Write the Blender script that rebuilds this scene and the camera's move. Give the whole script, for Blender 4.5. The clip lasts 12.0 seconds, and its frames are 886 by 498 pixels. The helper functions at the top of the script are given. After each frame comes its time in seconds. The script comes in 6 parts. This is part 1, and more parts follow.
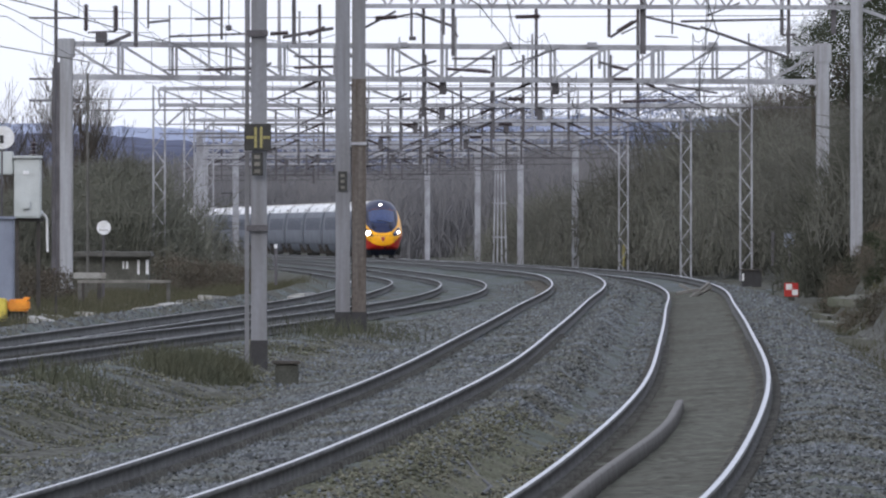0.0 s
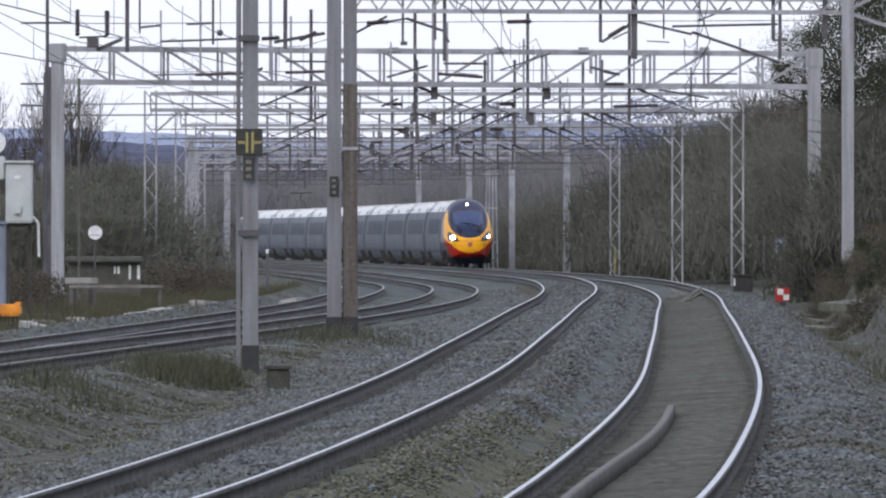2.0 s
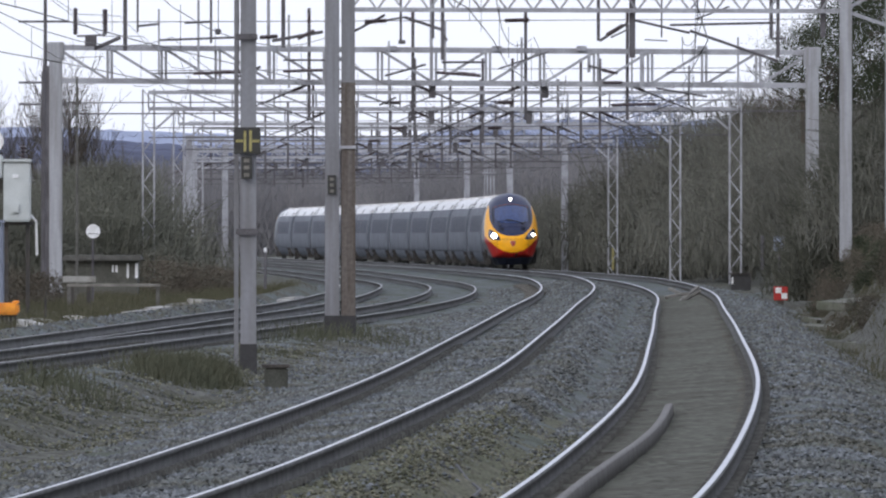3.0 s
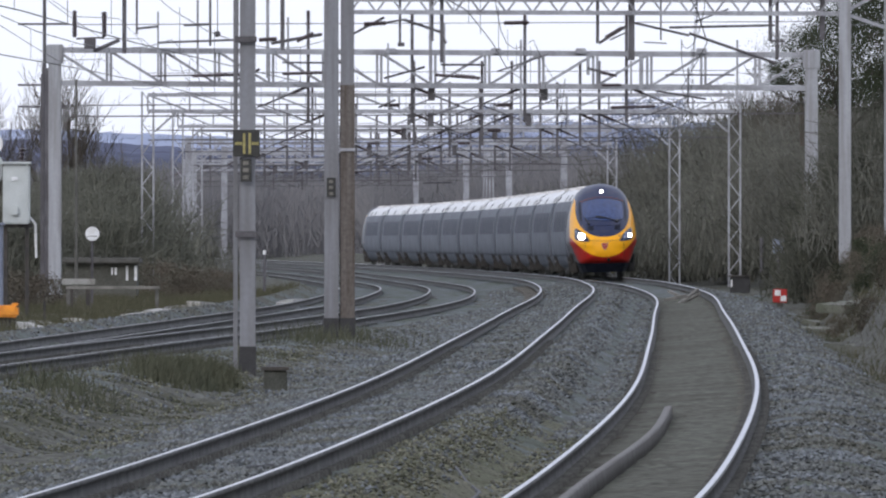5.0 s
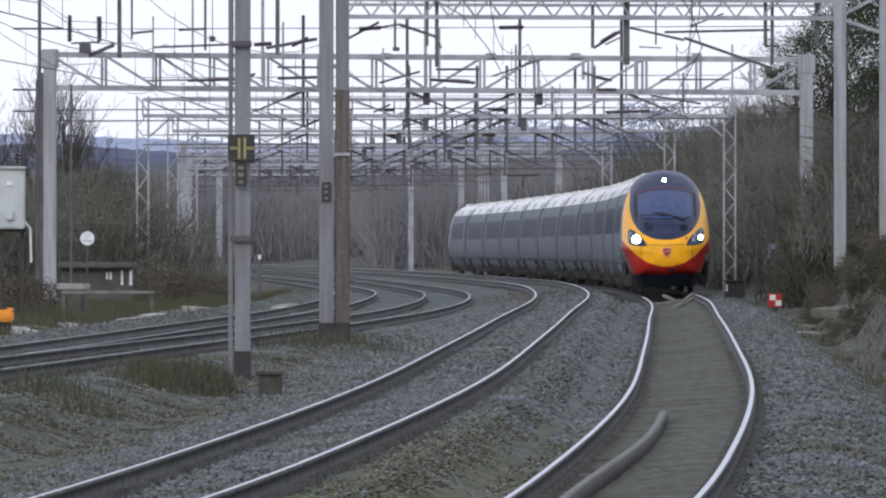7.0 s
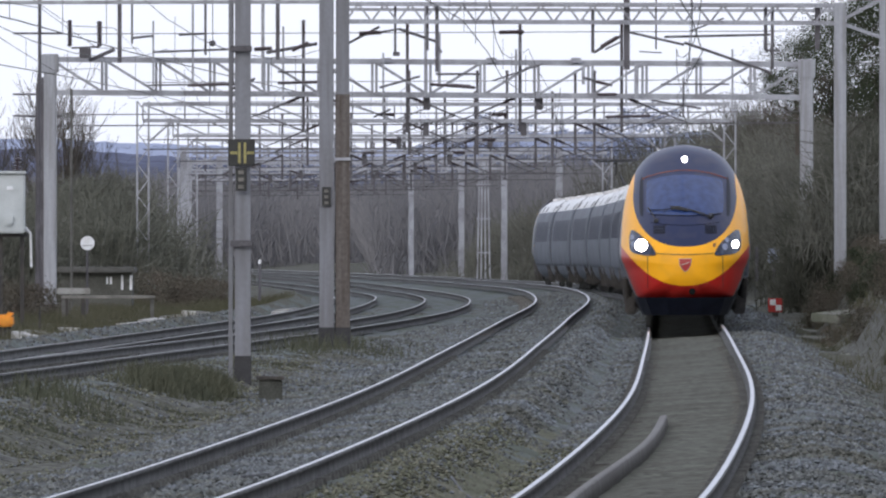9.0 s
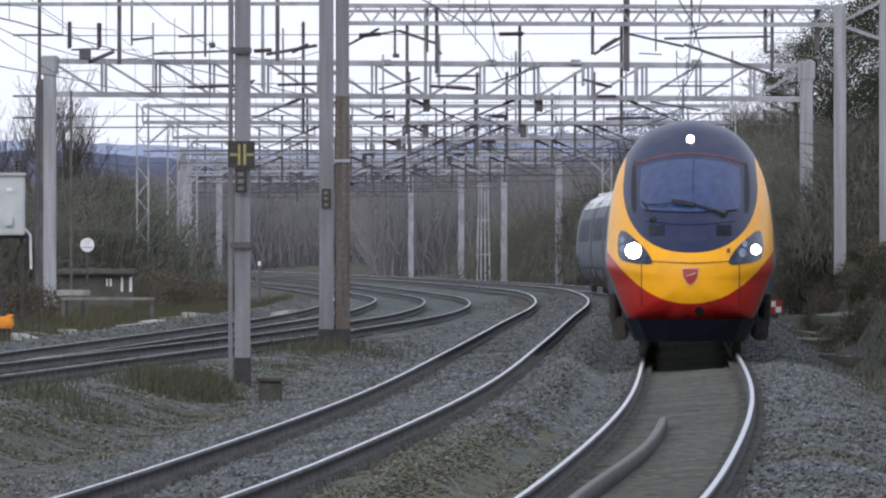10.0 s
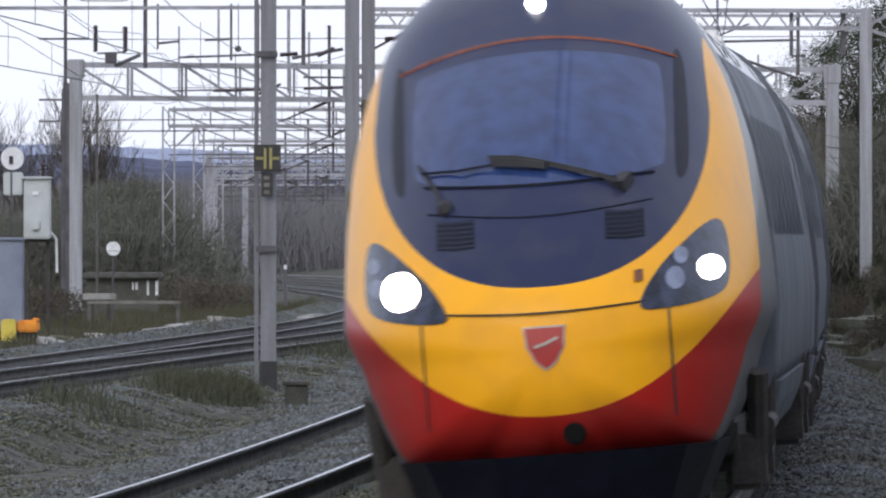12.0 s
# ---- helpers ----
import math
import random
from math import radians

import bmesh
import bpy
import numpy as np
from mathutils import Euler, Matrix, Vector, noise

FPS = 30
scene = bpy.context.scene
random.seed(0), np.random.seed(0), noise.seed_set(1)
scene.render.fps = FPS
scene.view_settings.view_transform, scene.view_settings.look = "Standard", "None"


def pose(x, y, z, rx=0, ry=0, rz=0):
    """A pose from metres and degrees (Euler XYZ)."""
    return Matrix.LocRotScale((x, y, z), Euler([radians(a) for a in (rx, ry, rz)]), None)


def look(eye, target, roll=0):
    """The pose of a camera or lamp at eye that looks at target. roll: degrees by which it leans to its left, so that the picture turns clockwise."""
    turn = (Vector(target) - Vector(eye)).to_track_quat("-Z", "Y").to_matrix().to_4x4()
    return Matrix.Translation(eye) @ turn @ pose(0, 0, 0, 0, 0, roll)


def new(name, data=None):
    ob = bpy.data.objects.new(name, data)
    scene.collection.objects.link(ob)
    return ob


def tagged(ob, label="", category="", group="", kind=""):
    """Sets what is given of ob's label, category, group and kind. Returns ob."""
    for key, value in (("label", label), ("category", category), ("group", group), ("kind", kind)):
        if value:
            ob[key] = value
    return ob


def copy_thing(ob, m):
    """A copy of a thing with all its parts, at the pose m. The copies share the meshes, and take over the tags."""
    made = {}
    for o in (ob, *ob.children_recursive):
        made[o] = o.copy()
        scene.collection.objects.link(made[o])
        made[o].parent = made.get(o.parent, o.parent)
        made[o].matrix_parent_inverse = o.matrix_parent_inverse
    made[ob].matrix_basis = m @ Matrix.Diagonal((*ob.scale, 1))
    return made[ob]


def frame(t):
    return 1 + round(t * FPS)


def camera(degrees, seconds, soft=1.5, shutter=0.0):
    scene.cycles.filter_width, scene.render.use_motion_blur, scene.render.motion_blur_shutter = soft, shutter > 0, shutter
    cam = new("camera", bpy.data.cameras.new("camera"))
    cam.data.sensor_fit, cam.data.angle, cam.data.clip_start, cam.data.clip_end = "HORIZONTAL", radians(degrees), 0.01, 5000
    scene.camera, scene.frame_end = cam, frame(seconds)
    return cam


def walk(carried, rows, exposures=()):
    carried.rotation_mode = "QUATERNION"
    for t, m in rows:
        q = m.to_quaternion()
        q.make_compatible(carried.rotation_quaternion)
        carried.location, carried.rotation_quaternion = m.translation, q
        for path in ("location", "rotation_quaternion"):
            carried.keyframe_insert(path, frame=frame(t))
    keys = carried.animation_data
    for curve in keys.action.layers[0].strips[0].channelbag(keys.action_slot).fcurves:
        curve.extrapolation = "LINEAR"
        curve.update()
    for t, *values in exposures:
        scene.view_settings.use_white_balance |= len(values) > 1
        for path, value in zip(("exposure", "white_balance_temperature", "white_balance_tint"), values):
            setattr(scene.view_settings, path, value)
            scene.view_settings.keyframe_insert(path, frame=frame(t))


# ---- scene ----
# ---------------------------------------------------------------- camera
cam = camera(4.374, 12.0, soft=2.2, shutter=0.4)
FOCAL = 20530.0
EYE = 1.96


def aim(right, down):
    """Pose of the tripod head; both numbers are small turns, in units of 1 / FOCAL."""
    return pose(0, 0, EYE, 90 - math.degrees((57 - down) / FOCAL), 0, math.degrees(right / FOCAL))


walk(cam, [
    (0.0, aim(0, 0)), (0.5, aim(-8.8, 1.0)), (1.0, aim(-9.4, 4.0)), (1.5, aim(-11.0, 6.6)), (2.0, aim(-15.2, 8.8)),
    (2.5, aim(-16.8, 8.8)), (3.0, aim(-18.8, 6.4)), (5.0, aim(-20.2, 10.8)), (5.5, aim(-21.5, 12.3)),
    (6.0, aim(-24.4, 16.4)), (6.5, aim(-27.2, 18.3)), (7.0, aim(-29.0, 19.0)), (9.0, aim(-28.7, 27.4)),
    (9.5, aim(-28.0, 27.4)), (10.0, aim(-29.1, 30.5)), (10.5, aim(-29.4, 32.8)), (11.0, aim(-29.0, 34.4)),
    (11.2, aim(-26.0, 34.4)), (11.4, aim(-20.0, 33.0)), (11.6, aim(-5.0, 33.5)), (11.8, aim(17.2, 36.0)),
    (12.0, aim(16.8, 37.0))], exposures=[(0.0, 0.15), (12.0, 0.15)])

# ---------------------------------------------------------------- light
SUN_TURN, SUN_HEIGHT = radians(196), radians(26)
world = bpy.data.worlds.new("sky")
scene.world = world
world.use_nodes = True
wn = world.node_tree.nodes
sky = wn.new("ShaderNodeTexSky")
sky.sky_type, sky.sun_disc = "NISHITA", False
sky.sun_elevation, sky.sun_rotation = SUN_HEIGHT, SUN_TURN
sky.dust_density, sky.air_density, sky.ozone_density = 1.5, 1.0, 1.0
wn["Background"].inputs["Strength"].default_value = 0.1
# thin even cloud over the whole sky
cloud = wn.new("ShaderNodeMix")
cloud.data_type = "RGBA"
cloud.inputs[0].default_value = 0.72
cloud.inputs[7].default_value = (10.75, 11.3, 13.5, 1)
world.node_tree.links.new(sky.outputs[0], cloud.inputs[6])
world.node_tree.links.new(cloud.outputs[2], wn["Background"].inputs["Color"])
sun_data = bpy.data.lights.new("sun", "SUN")
sun_data.energy, sun_data.angle, sun_data.color = 0.8, radians(35), (1.0, 0.985, 0.96)
sun = new("sun", sun_data)
sun.matrix_world = look((0, 0, 0), (-math.sin(SUN_TURN) * math.cos(SUN_HEIGHT), -math.cos(SUN_TURN) * math.cos(SUN_HEIGHT), -math.sin(SUN_HEIGHT)))


# ---------------------------------------------------------------- materials
def material(name, color, rough=0.7, metal=0.0, spread=0.25, scale=8.0, fine=90.0, bump=0.2, second=None, coat=0.0, spec=0.5, island=False, object_random=0.0, streak=False):
    """A surface with variation at two scales; second is the stain or painted reflection colour."""
    m = bpy.data.materials.new(name)
    m.use_nodes = True
    n, l = m.node_tree.nodes, m.node_tree.links
    b = n["Principled BSDF"]
    b.inputs["Roughness"].default_value, b.inputs["Metallic"].default_value = rough, metal
    b.inputs["Coat Weight"].default_value = coat
    b.inputs["Specular IOR Level"].default_value = spec
    co = n.new("ShaderNodeTexCoord")
    big, small = n.new("ShaderNodeTexNoise"), n.new("ShaderNodeTexNoise")
    for tex, s in ((big, scale), (small, fine)):
        tex.inputs["Scale"].default_value = s
        tex.inputs["Detail"].default_value = 5
        l.new(co.outputs["Object"], tex.inputs["Vector"])
    if streak:
        stretch = n.new("ShaderNodeMapping")
        stretch.inputs["Scale"].default_value = (6, 6, 0.35)
        l.new(co.outputs["Object"], stretch.inputs["Vector"])
        l.new(stretch.outputs[0], big.inputs["Vector"])
    ramp = n.new("ShaderNodeValToRGB")
    two = second or tuple(c * (1 - spread * 1.4) for c in color)
    ramp.color_ramp.elements[0].position, ramp.color_ramp.elements[1].position = 0.36, 0.62
    ramp.color_ramp.elements[0].color, ramp.color_ramp.elements[1].color = (*two, 1), (*color, 1)
    l.new(big.outputs["Fac"], ramp.inputs[0])
    mix = n.new("ShaderNodeMix")
    mix.data_type, mix.blend_type = "RGBA", "MULTIPLY"
    mix.inputs[0].default_value = 1.0
    tone = n.new("ShaderNodeMapRange")
    tone.inputs[1].default_value, tone.inputs[2].default_value = 0.3, 0.7
    tone.inputs[3].default_value, tone.inputs[4].default_value = 1 - spread, 1 + spread
    l.new(small.outputs["Fac"], tone.inputs[0])
    l.new(ramp.outputs[0], mix.inputs[6])
    l.new(tone.outputs[0], mix.inputs[7])
    out = mix.outputs[2]
    if island or object_random:
        if island:
            rnd = n.new("ShaderNodeNewGeometry").outputs["Random Per Island"]
        else:
            rnd = n.new("ShaderNodeObjectInfo").outputs["Random"]
        r2 = n.new("ShaderNodeMapRange")
        r2.inputs[3].default_value, r2.inputs[4].default_value = 1 - (object_random or 0.5), 1 + (object_random or 0.5)
        l.new(rnd, r2.inputs[0])
        m2 = n.new("ShaderNodeMix")
        m2.data_type, m2.blend_type = "RGBA", "MULTIPLY"
        m2.inputs[0].default_value = 1.0
        l.new(out, m2.inputs[6])
        l.new(r2.outputs[0], m2.inputs[7])
        out = m2.outputs[2]
    l.new(out, b.inputs["Base Color"])
    if bump:
        bp = n.new("ShaderNodeBump")
        bp.inputs["Strength"].default_value, bp.inputs["Distance"].default_value = bump, 0.02
        l.new(small.outputs["Fac"], bp.inputs["Height"])
        l.new(bp.outputs[0], b.inputs["Normal"])
    return m


def glowing(name, color, strength):
    m = bpy.data.materials.new(name)
    m.use_nodes = True
    b = m.node_tree.nodes["Principled BSDF"]
    b.inputs["Base Color"].default_value = (*color, 1)
    b.inputs["Emission Color"].default_value = (*color, 1)
    b.inputs["Emission Strength"].default_value = strength
    return m


BALLAST = material("ballast", (0.119, 0.13, 0.136), 0.95, spec=0.1, second=(0.08, 0.09, 0.07), scale=0.5, fine=9, spread=0.4, bump=0.9)
STONE = material("ballast_stone", (0.138, 0.15, 0.163), 0.95, spec=0.12, second=(0.1, 0.1, 0.085), scale=0.4, fine=40, island=True, bump=0.3)
GRASS_GROUND = material("rough_grass_ground", (0.088, 0.088, 0.068), 0.98, spec=0.03, second=(0.112, 0.112, 0.104), scale=0.3, fine=6, spread=0.5, bump=0.8)
SILT = material("silted_trackbed", (0.112, 0.113, 0.094), 0.97, spec=0.05, second=(0.082, 0.08, 0.066), scale=0.55, fine=9, spread=0.5, bump=0.7)
MOSSY = material("mossy_ballast", (0.13, 0.126, 0.096), 0.97, spec=0.05, second=(0.098, 0.102, 0.07), scale=0.7, fine=24, spread=0.6, bump=1.0)
RAIL_SIDE = material("rusty_rail", (0.122, 0.122, 0.115), 0.8, spec=0.2, second=(0.074, 0.073, 0.07), scale=2, fine=40, bump=0.2)
RAIL_HEAD = material("polished_rail_head", (0.5, 0.5, 0.52), 0.36, 1.0, spread=0.08, scale=1.5, fine=30, bump=0.02)
CONCRETE = material("sleeper_concrete", (0.135, 0.126, 0.108), 0.95, spec=0.08, second=(0.08, 0.075, 0.068), scale=3, fine=50, object_random=0.2)
RAIL_DULL = material("dull_rail_head", (0.3, 0.29, 0.29), 0.4, 0.8, spread=0.15, scale=1.5, fine=30, bump=0.02)
STEEL = material("galvanised_steel", (0.36, 0.37, 0.4), 0.65, 0.2, second=(0.24, 0.24, 0.26), scale=1.5, fine=25, bump=0.1)
STEEL_DARK = material("weathered_steel", (0.11, 0.105, 0.115), 0.65, 0.2, second=(0.07, 0.065, 0.07), scale=1.5, fine=25, bump=0.1)
RUST = material("rust_steel", (0.076, 0.06, 0.05), 0.85, second=(0.125, 0.11, 0.1), scale=1.6, fine=14, spread=0.25, bump=0.1, streak=True)
POST_GREY = material("grey_post_paint", (0.21, 0.215, 0.235), 0.7, second=(0.155, 0.155, 0.165), scale=1.2, fine=14, spread=0.07, bump=0.05, streak=True)
BLACK = material("black_paint", (0.025, 0.025, 0.028), 0.6, scale=5, fine=40, bump=0.1)
WIRE = material("copper_wire", (0.05, 0.05, 0.055), 0.6, 0.4, bump=0)
PORCELAIN = material("brown_insulator", (0.055, 0.036, 0.04), 0.3, scale=6, bump=0.05)
BARK = material("bark", (0.075, 0.062, 0.05), 0.95, second=(0.05, 0.045, 0.036), scale=1.5, fine=20, bump=0.4, object_random=0.25)
TWIG = material("twigs", (0.132, 0.13, 0.112), 0.95, spec=0.1, second=(0.098, 0.1, 0.082), scale=0.6, fine=5, bump=0, object_random=0.3)
EVERGREEN = material("evergreen_leaf", (0.052, 0.062, 0.038), 0.95, spec=0.08, second=(0.034, 0.042, 0.026), scale=0.8, fine=9, bump=0, object_random=0.25)
OLIVE = material("olive_thicket_leaf", (0.145, 0.146, 0.122), 0.95, spec=0.05, second=(0.115, 0.118, 0.096), scale=0.8, fine=9, bump=0, object_random=0.2)
SCRUB = material("scrub_leaf", (0.1, 0.095, 0.074), 0.95, spec=0.1, second=(0.098, 0.08, 0.064), scale=0.5, fine=7, bump=0, object_random=0.25)
DRY_GRASS = material("dry_grass", (0.10, 0.095, 0.066), 0.95, spec=0.1, second=(0.06, 0.062, 0.036), scale=0.7, fine=9, bump=0)
# distance haze is mixed into this base colour
HILL = material("haze_painted_hill", (0.30, 0.34, 0.46), 1.0, second=(0.25, 0.29, 0.40), scale=0.01, fine=0.06, bump=0, spread=0.15)


# ---------------------------------------------------------------- helpers
def thing(name, label, category, m=None, group="", kind=""):
    ob = new(name)
    ob.matrix_world = m or Matrix()
    return tagged(ob, label, category, group, kind)


def part(name, bm, mat, parent=None, label="", smooth=False, kind=""):
    me = bpy.data.meshes.new(name)
    bm.to_mesh(me)
    bm.free()
    for one in (mat if isinstance(mat, (list, tuple)) else [mat]):
        me.materials.append(one)
    if smooth:
        me.shade_smooth()
    ob = new(name, me)
    if parent:
        ob.parent = parent
    return tagged(ob, label, kind=kind)


def box(bm, x0, x1, y0, y1, z0, z1, bevel=0.0, mat=0):
    made = bmesh.ops.create_cube(bm, size=1)["verts"]
    for v in made:
        v.co = Vector(((x0 + x1) / 2 + v.co.x * (x1 - x0), (y0 + y1) / 2 + v.co.y * (y1 - y0), (z0 + z1) / 2 + v.co.z * (z1 - z0)))
    faces = {f for v in made for f in v.link_faces}
    for f in faces:
        f.material_index = mat
    if bevel:
        bmesh.ops.bevel(bm, geom=list({e for v in made for e in v.link_edges}), offset=bevel, segments=2, affect="EDGES")
    return bm


def bar(bm, a, b, r, sides=6, r2=None, mat=0, cap=True):
    """A round bar from a to b."""
    a, b = Vector(a), Vector(b)
    d = b - a
    if d.length < 1e-6:
        return bm
    q = d.to_track_quat("Z", "Y")
    rings = []
    for p, rad in ((a, r), (b, r if r2 is None else r2)):
        rings.append([bm.verts.new(p + q @ Vector((rad * math.cos(2 * math.pi * (i + 0.5) / sides), rad * math.sin(2 * math.pi * (i + 0.5) / sides), 0))) for i in range(sides)])
    for i in range(sides):
        j = (i + 1) % sides
        bm.faces.new((rings[0][i], rings[0][j], rings[1][j], rings[1][i])).material_index = mat
    if cap:
        bm.faces.new(rings[0][::-1]).material_index = mat
        bm.faces.new(rings[1]).material_index = mat
    return bm


def beam(bm, a, b, w, h, mat=0):
    """A square bar from a to b, w across and h high."""
    a, b = Vector(a), Vector(b)
    q = (b - a).to_track_quat("Y", "Z")
    rings = [[bm.verts.new(p + q @ Vector((sx * w / 2, 0, sz * h / 2))) for sx, sz in ((-1, -1), (1, -1), (1, 1), (-1, 1))] for p in (a, b)]
    for i in range(4):
        j = (i + 1) % 4
        bm.faces.new((rings[0][j], rings[0][i], rings[1][i], rings[1][j])).material_index = mat
    bm.faces.new(rings[0]).material_index = mat
    bm.faces.new(rings[1][::-1]).material_index = mat
    return bm


def lathe(bm, profile, sides=16, m=None, mat=0):
    """A turned body about z from (radius, height) pairs."""
    m = m or Matrix()
    rings = [[bm.verts.new(m @ Vector((r * math.cos(2 * math.pi * i / sides), r * math.sin(2 * math.pi * i / sides), z))) for i in range(sides)] for r, z in profile]
    for a, b in zip(rings, rings[1:]):
        for i in range(sides):
            j = (i + 1) % sides
            bm.faces.new((a[i], a[j], b[j], b[i])).material_index = mat
    bm.faces.new(rings[0][::-1]).material_index = mat
    bm.faces.new(rings[-1]).material_index = mat
    return bm


def tube(bm, pts, r, sides=4):
    """One continuous wire through the points."""
    last = None
    for i, p in enumerate(pts):
        d = (pts[min(i + 1, len(pts) - 1)] - pts[max(i - 1, 0)]).to_track_quat("Z", "Y")
        ring = [bm.verts.new(p + d @ Vector((r * math.cos(2 * math.pi * k / sides), r * math.sin(2 * math.pi * k / sides), 0))) for k in range(sides)]
        if last:
            for k in range(sides):
                j = (k + 1) % sides
                bm.faces.new((last[k], last[j], ring[j], ring[k]))
        last = ring
    return bm


# ---------------------------------------------------------------- lines of the railway
def spline(nodes):
    """A natural cubic through (y, value) nodes, straight beyond its ends."""
    ys, vs = np.array([n[0] for n in nodes], float), np.array([n[1] for n in nodes], float)
    h, n = np.diff(ys), len(ys)
    left, right = np.eye(n), np.zeros((n, n))
    for i in range(1, n - 1):
        left[i, i - 1:i + 2] = h[i - 1] / 6, (h[i - 1] + h[i]) / 3, h[i] / 6
        right[i, i - 1:i + 2] = 1 / h[i - 1], -1 / h[i - 1] - 1 / h[i], 1 / h[i]
    bend = np.linalg.solve(left, right @ vs)

    def inside(y):
        i = np.clip(np.searchsorted(ys, y) - 1, 0, n - 2)
        k = ys[i + 1] - ys[i]
        a, b = (ys[i + 1] - y) / k, (y - ys[i]) / k
        return a * vs[i] + b * vs[i + 1] + ((a ** 3 - a) * bend[i] + (b ** 3 - b) * bend[i + 1]) * k * k / 6

    def value(y):
        y = np.asarray(y, float)
        e = 0.5
        low, high = ys[0], ys[-1]
        return np.where(y < low, inside(low) + (inside(low + e) - inside(low)) / e * (y - low),
                        np.where(y > high, inside(high) + (inside(high) - inside(high - e)) / e * (y - high), inside(np.clip(y, low, high))))
    return value


line_x = spline([(40, -1.58), (70, 0.54), (100, 1.88), (140, 3.175), (180, 4.096), (220, 4.945), (260, 5.756), (300, 6.589),
                 (340, 7.154), (380, 7.398), (430, 7.298), (500, 5.908), (600, 2.912), (900, -14.7)])
line_z = spline([(40, 0), (120, 0), (200, 0.007), (300, -0.023), (400, -0.142), (550, -0.433), (900, -0.943)])
side_b = spline([(0, -3.2), (600, -3.2), (1200, -3.2)])
side_c = spline([(60, -10.6), (150, -9.03), (200, -8.23), (250, -7.54), (300, -7.04), (350, -6.78), (420, -6.78), (520, -7.1), (1200, -7.1)])
side_d = spline([(60, -13.8), (150, -12.12), (200, -11.39), (250, -10.74), (300, -10.24), (350, -10.05), (420, -9.98), (520, -10.3), (1200, -10.3)])
rise_c = spline([(60, 0.3), (150, 0.203), (250, -0.061), (350, -0.171), (450, -0.197), (600, -0.095), (1200, 0.0)])
rise_d = spline([(60, 0.0), (150, -0.068), (250, -0.158), (350, -0.212), (450, -0.223), (600, -0.207), (1200, -0.1)])
side_a = spline([(0, 0), (600, 0), (1200, 0)])
CANT = 0.1
SLOW_CANT = 0.025


def on_line(y, side=0.0, z=0.0):
    """Points beside the near line: y along it, side metres to its right, z above its rails."""
    y = np.asarray(y, float)
    m = (line_x(y + 1) - line_x(y - 1)) / 2
    n = np.sqrt(1 + m * m)
    return line_x(y) + side / n, y - side * m / n, line_z(y) + z


def spot(y, side=0.0, z=0.0):
    x, yy, zz = on_line(y, side, z)
    return Vector((float(x), float(yy), float(zz)))


def heading(y):
    """Degrees by which the line turns about z, seen from +y."""
    return -math.degrees(math.atan(float(line_x(y + 1) - line_x(y - 1)) / 2))


def sweep(bm, profile, ys, side, z, mats=None, cant=0.0):
    """A profile of (across, up) points drawn along the line; side is a function of y."""
    s = side(ys)
    rings = []
    for px, pz in profile:
        x, y, zz = on_line(ys, s + px, z + pz + cant * px / 1.5)
        rings.append(np.stack([x, y, zz], 1))
    grid = [[bm.verts.new(rings[j][i]) for j in range(len(profile))] for i in range(len(ys))]
    for a, b in zip(grid, grid[1:]):
        for j in range(len(profile)):
            k = (j + 1) % len(profile)
            f = bm.faces.new((a[j], a[k], b[k], b[j]))
            if mats:
                f.material_index = mats[j]
            f.smooth = True
    bm.faces.new(grid[0])
    bm.faces.new(grid[-1][::-1])
    return bm


# ---------------------------------------------------------------- ground
def soft_step(a, b, x):
    t = np.clip((x - a) / (b - a), 0, 1)
    return t * t * (3 - 2 * t)


def ground_height(y, lat):
    """Height of the ground over the line's own level, lat metres right of the near line."""
    y, lat = np.asarray(y, float), np.asarray(lat, float)
    c, d = side_c(y), side_d(y)
    shape = np.broadcast(y, lat).shape
    lat, y = np.broadcast_to(lat, shape), np.broadcast_to(y, shape)
    # the beds of the two fast lines lean with their cant
    z = np.interp(lat, [-6.2, -5.3, -4.7, -1.85, -1.4, 1.45, 1.9, 2.5], [-0.3, -0.3, -0.198, -0.006, -0.289, -0.099, -0.17, -0.33])
    z = z + 0.15 * soft_step(182, 204, y) * soft_step(-5.2, -5.9, lat)
    for other, rise in ((c, rise_c(y)), (d, rise_d(y))):
        rel = lat - other
        z = z + (1 - soft_step(1.4, np.where((rel > 0) & (other is c), 3.5, 2.1), np.abs(rel))) * (-0.2 + rise + 0.017 * np.clip(rel, -1.4, 1.4) - z)
    between = soft_step(0.0, 1.5, np.minimum(-5.3 - lat, lat - (c + 1.7)))
    z = z - 0.12 * between * (1 - soft_step(140, 185, y))
    z = z - 0.30 * soft_step(0, 1.6, (d - 1.9) - lat)
    z = z + 0.5 * soft_step(3, 30, (d - 1.9) - lat)
    toe = 2.9 + 4.6 * soft_step(270, 420, y)
    bank = 1.6 * soft_step(0, 1.3, lat - toe) + 3.2 * soft_step(1.0, 8, lat - toe) + 3 * soft_step(6, 40, lat - toe)
    z = z - 0.08 * soft_step(2.2, 3.0, lat) + bank * (1 - 0.85 * soft_step(520, 660, y)) + 1.0 * soft_step(15, 200, -lat)
    return z


def is_ballast(y, lat, wob):
    c, d = side_c(y), side_d(y)
    toe = 2.3 + 0.6 * soft_step(270, 420, y)
    a = (lat < toe + 0.35 * wob) & (lat > -5.6 + 0.22 * wob)
    b = (lat < c + 1.7 + 0.2 * wob) & (lat > d - 1.9 - 0.5 * wob)
    return a | b


def ground_z(y, side):
    return float(ground_height(y, side)) + float(line_z(y))


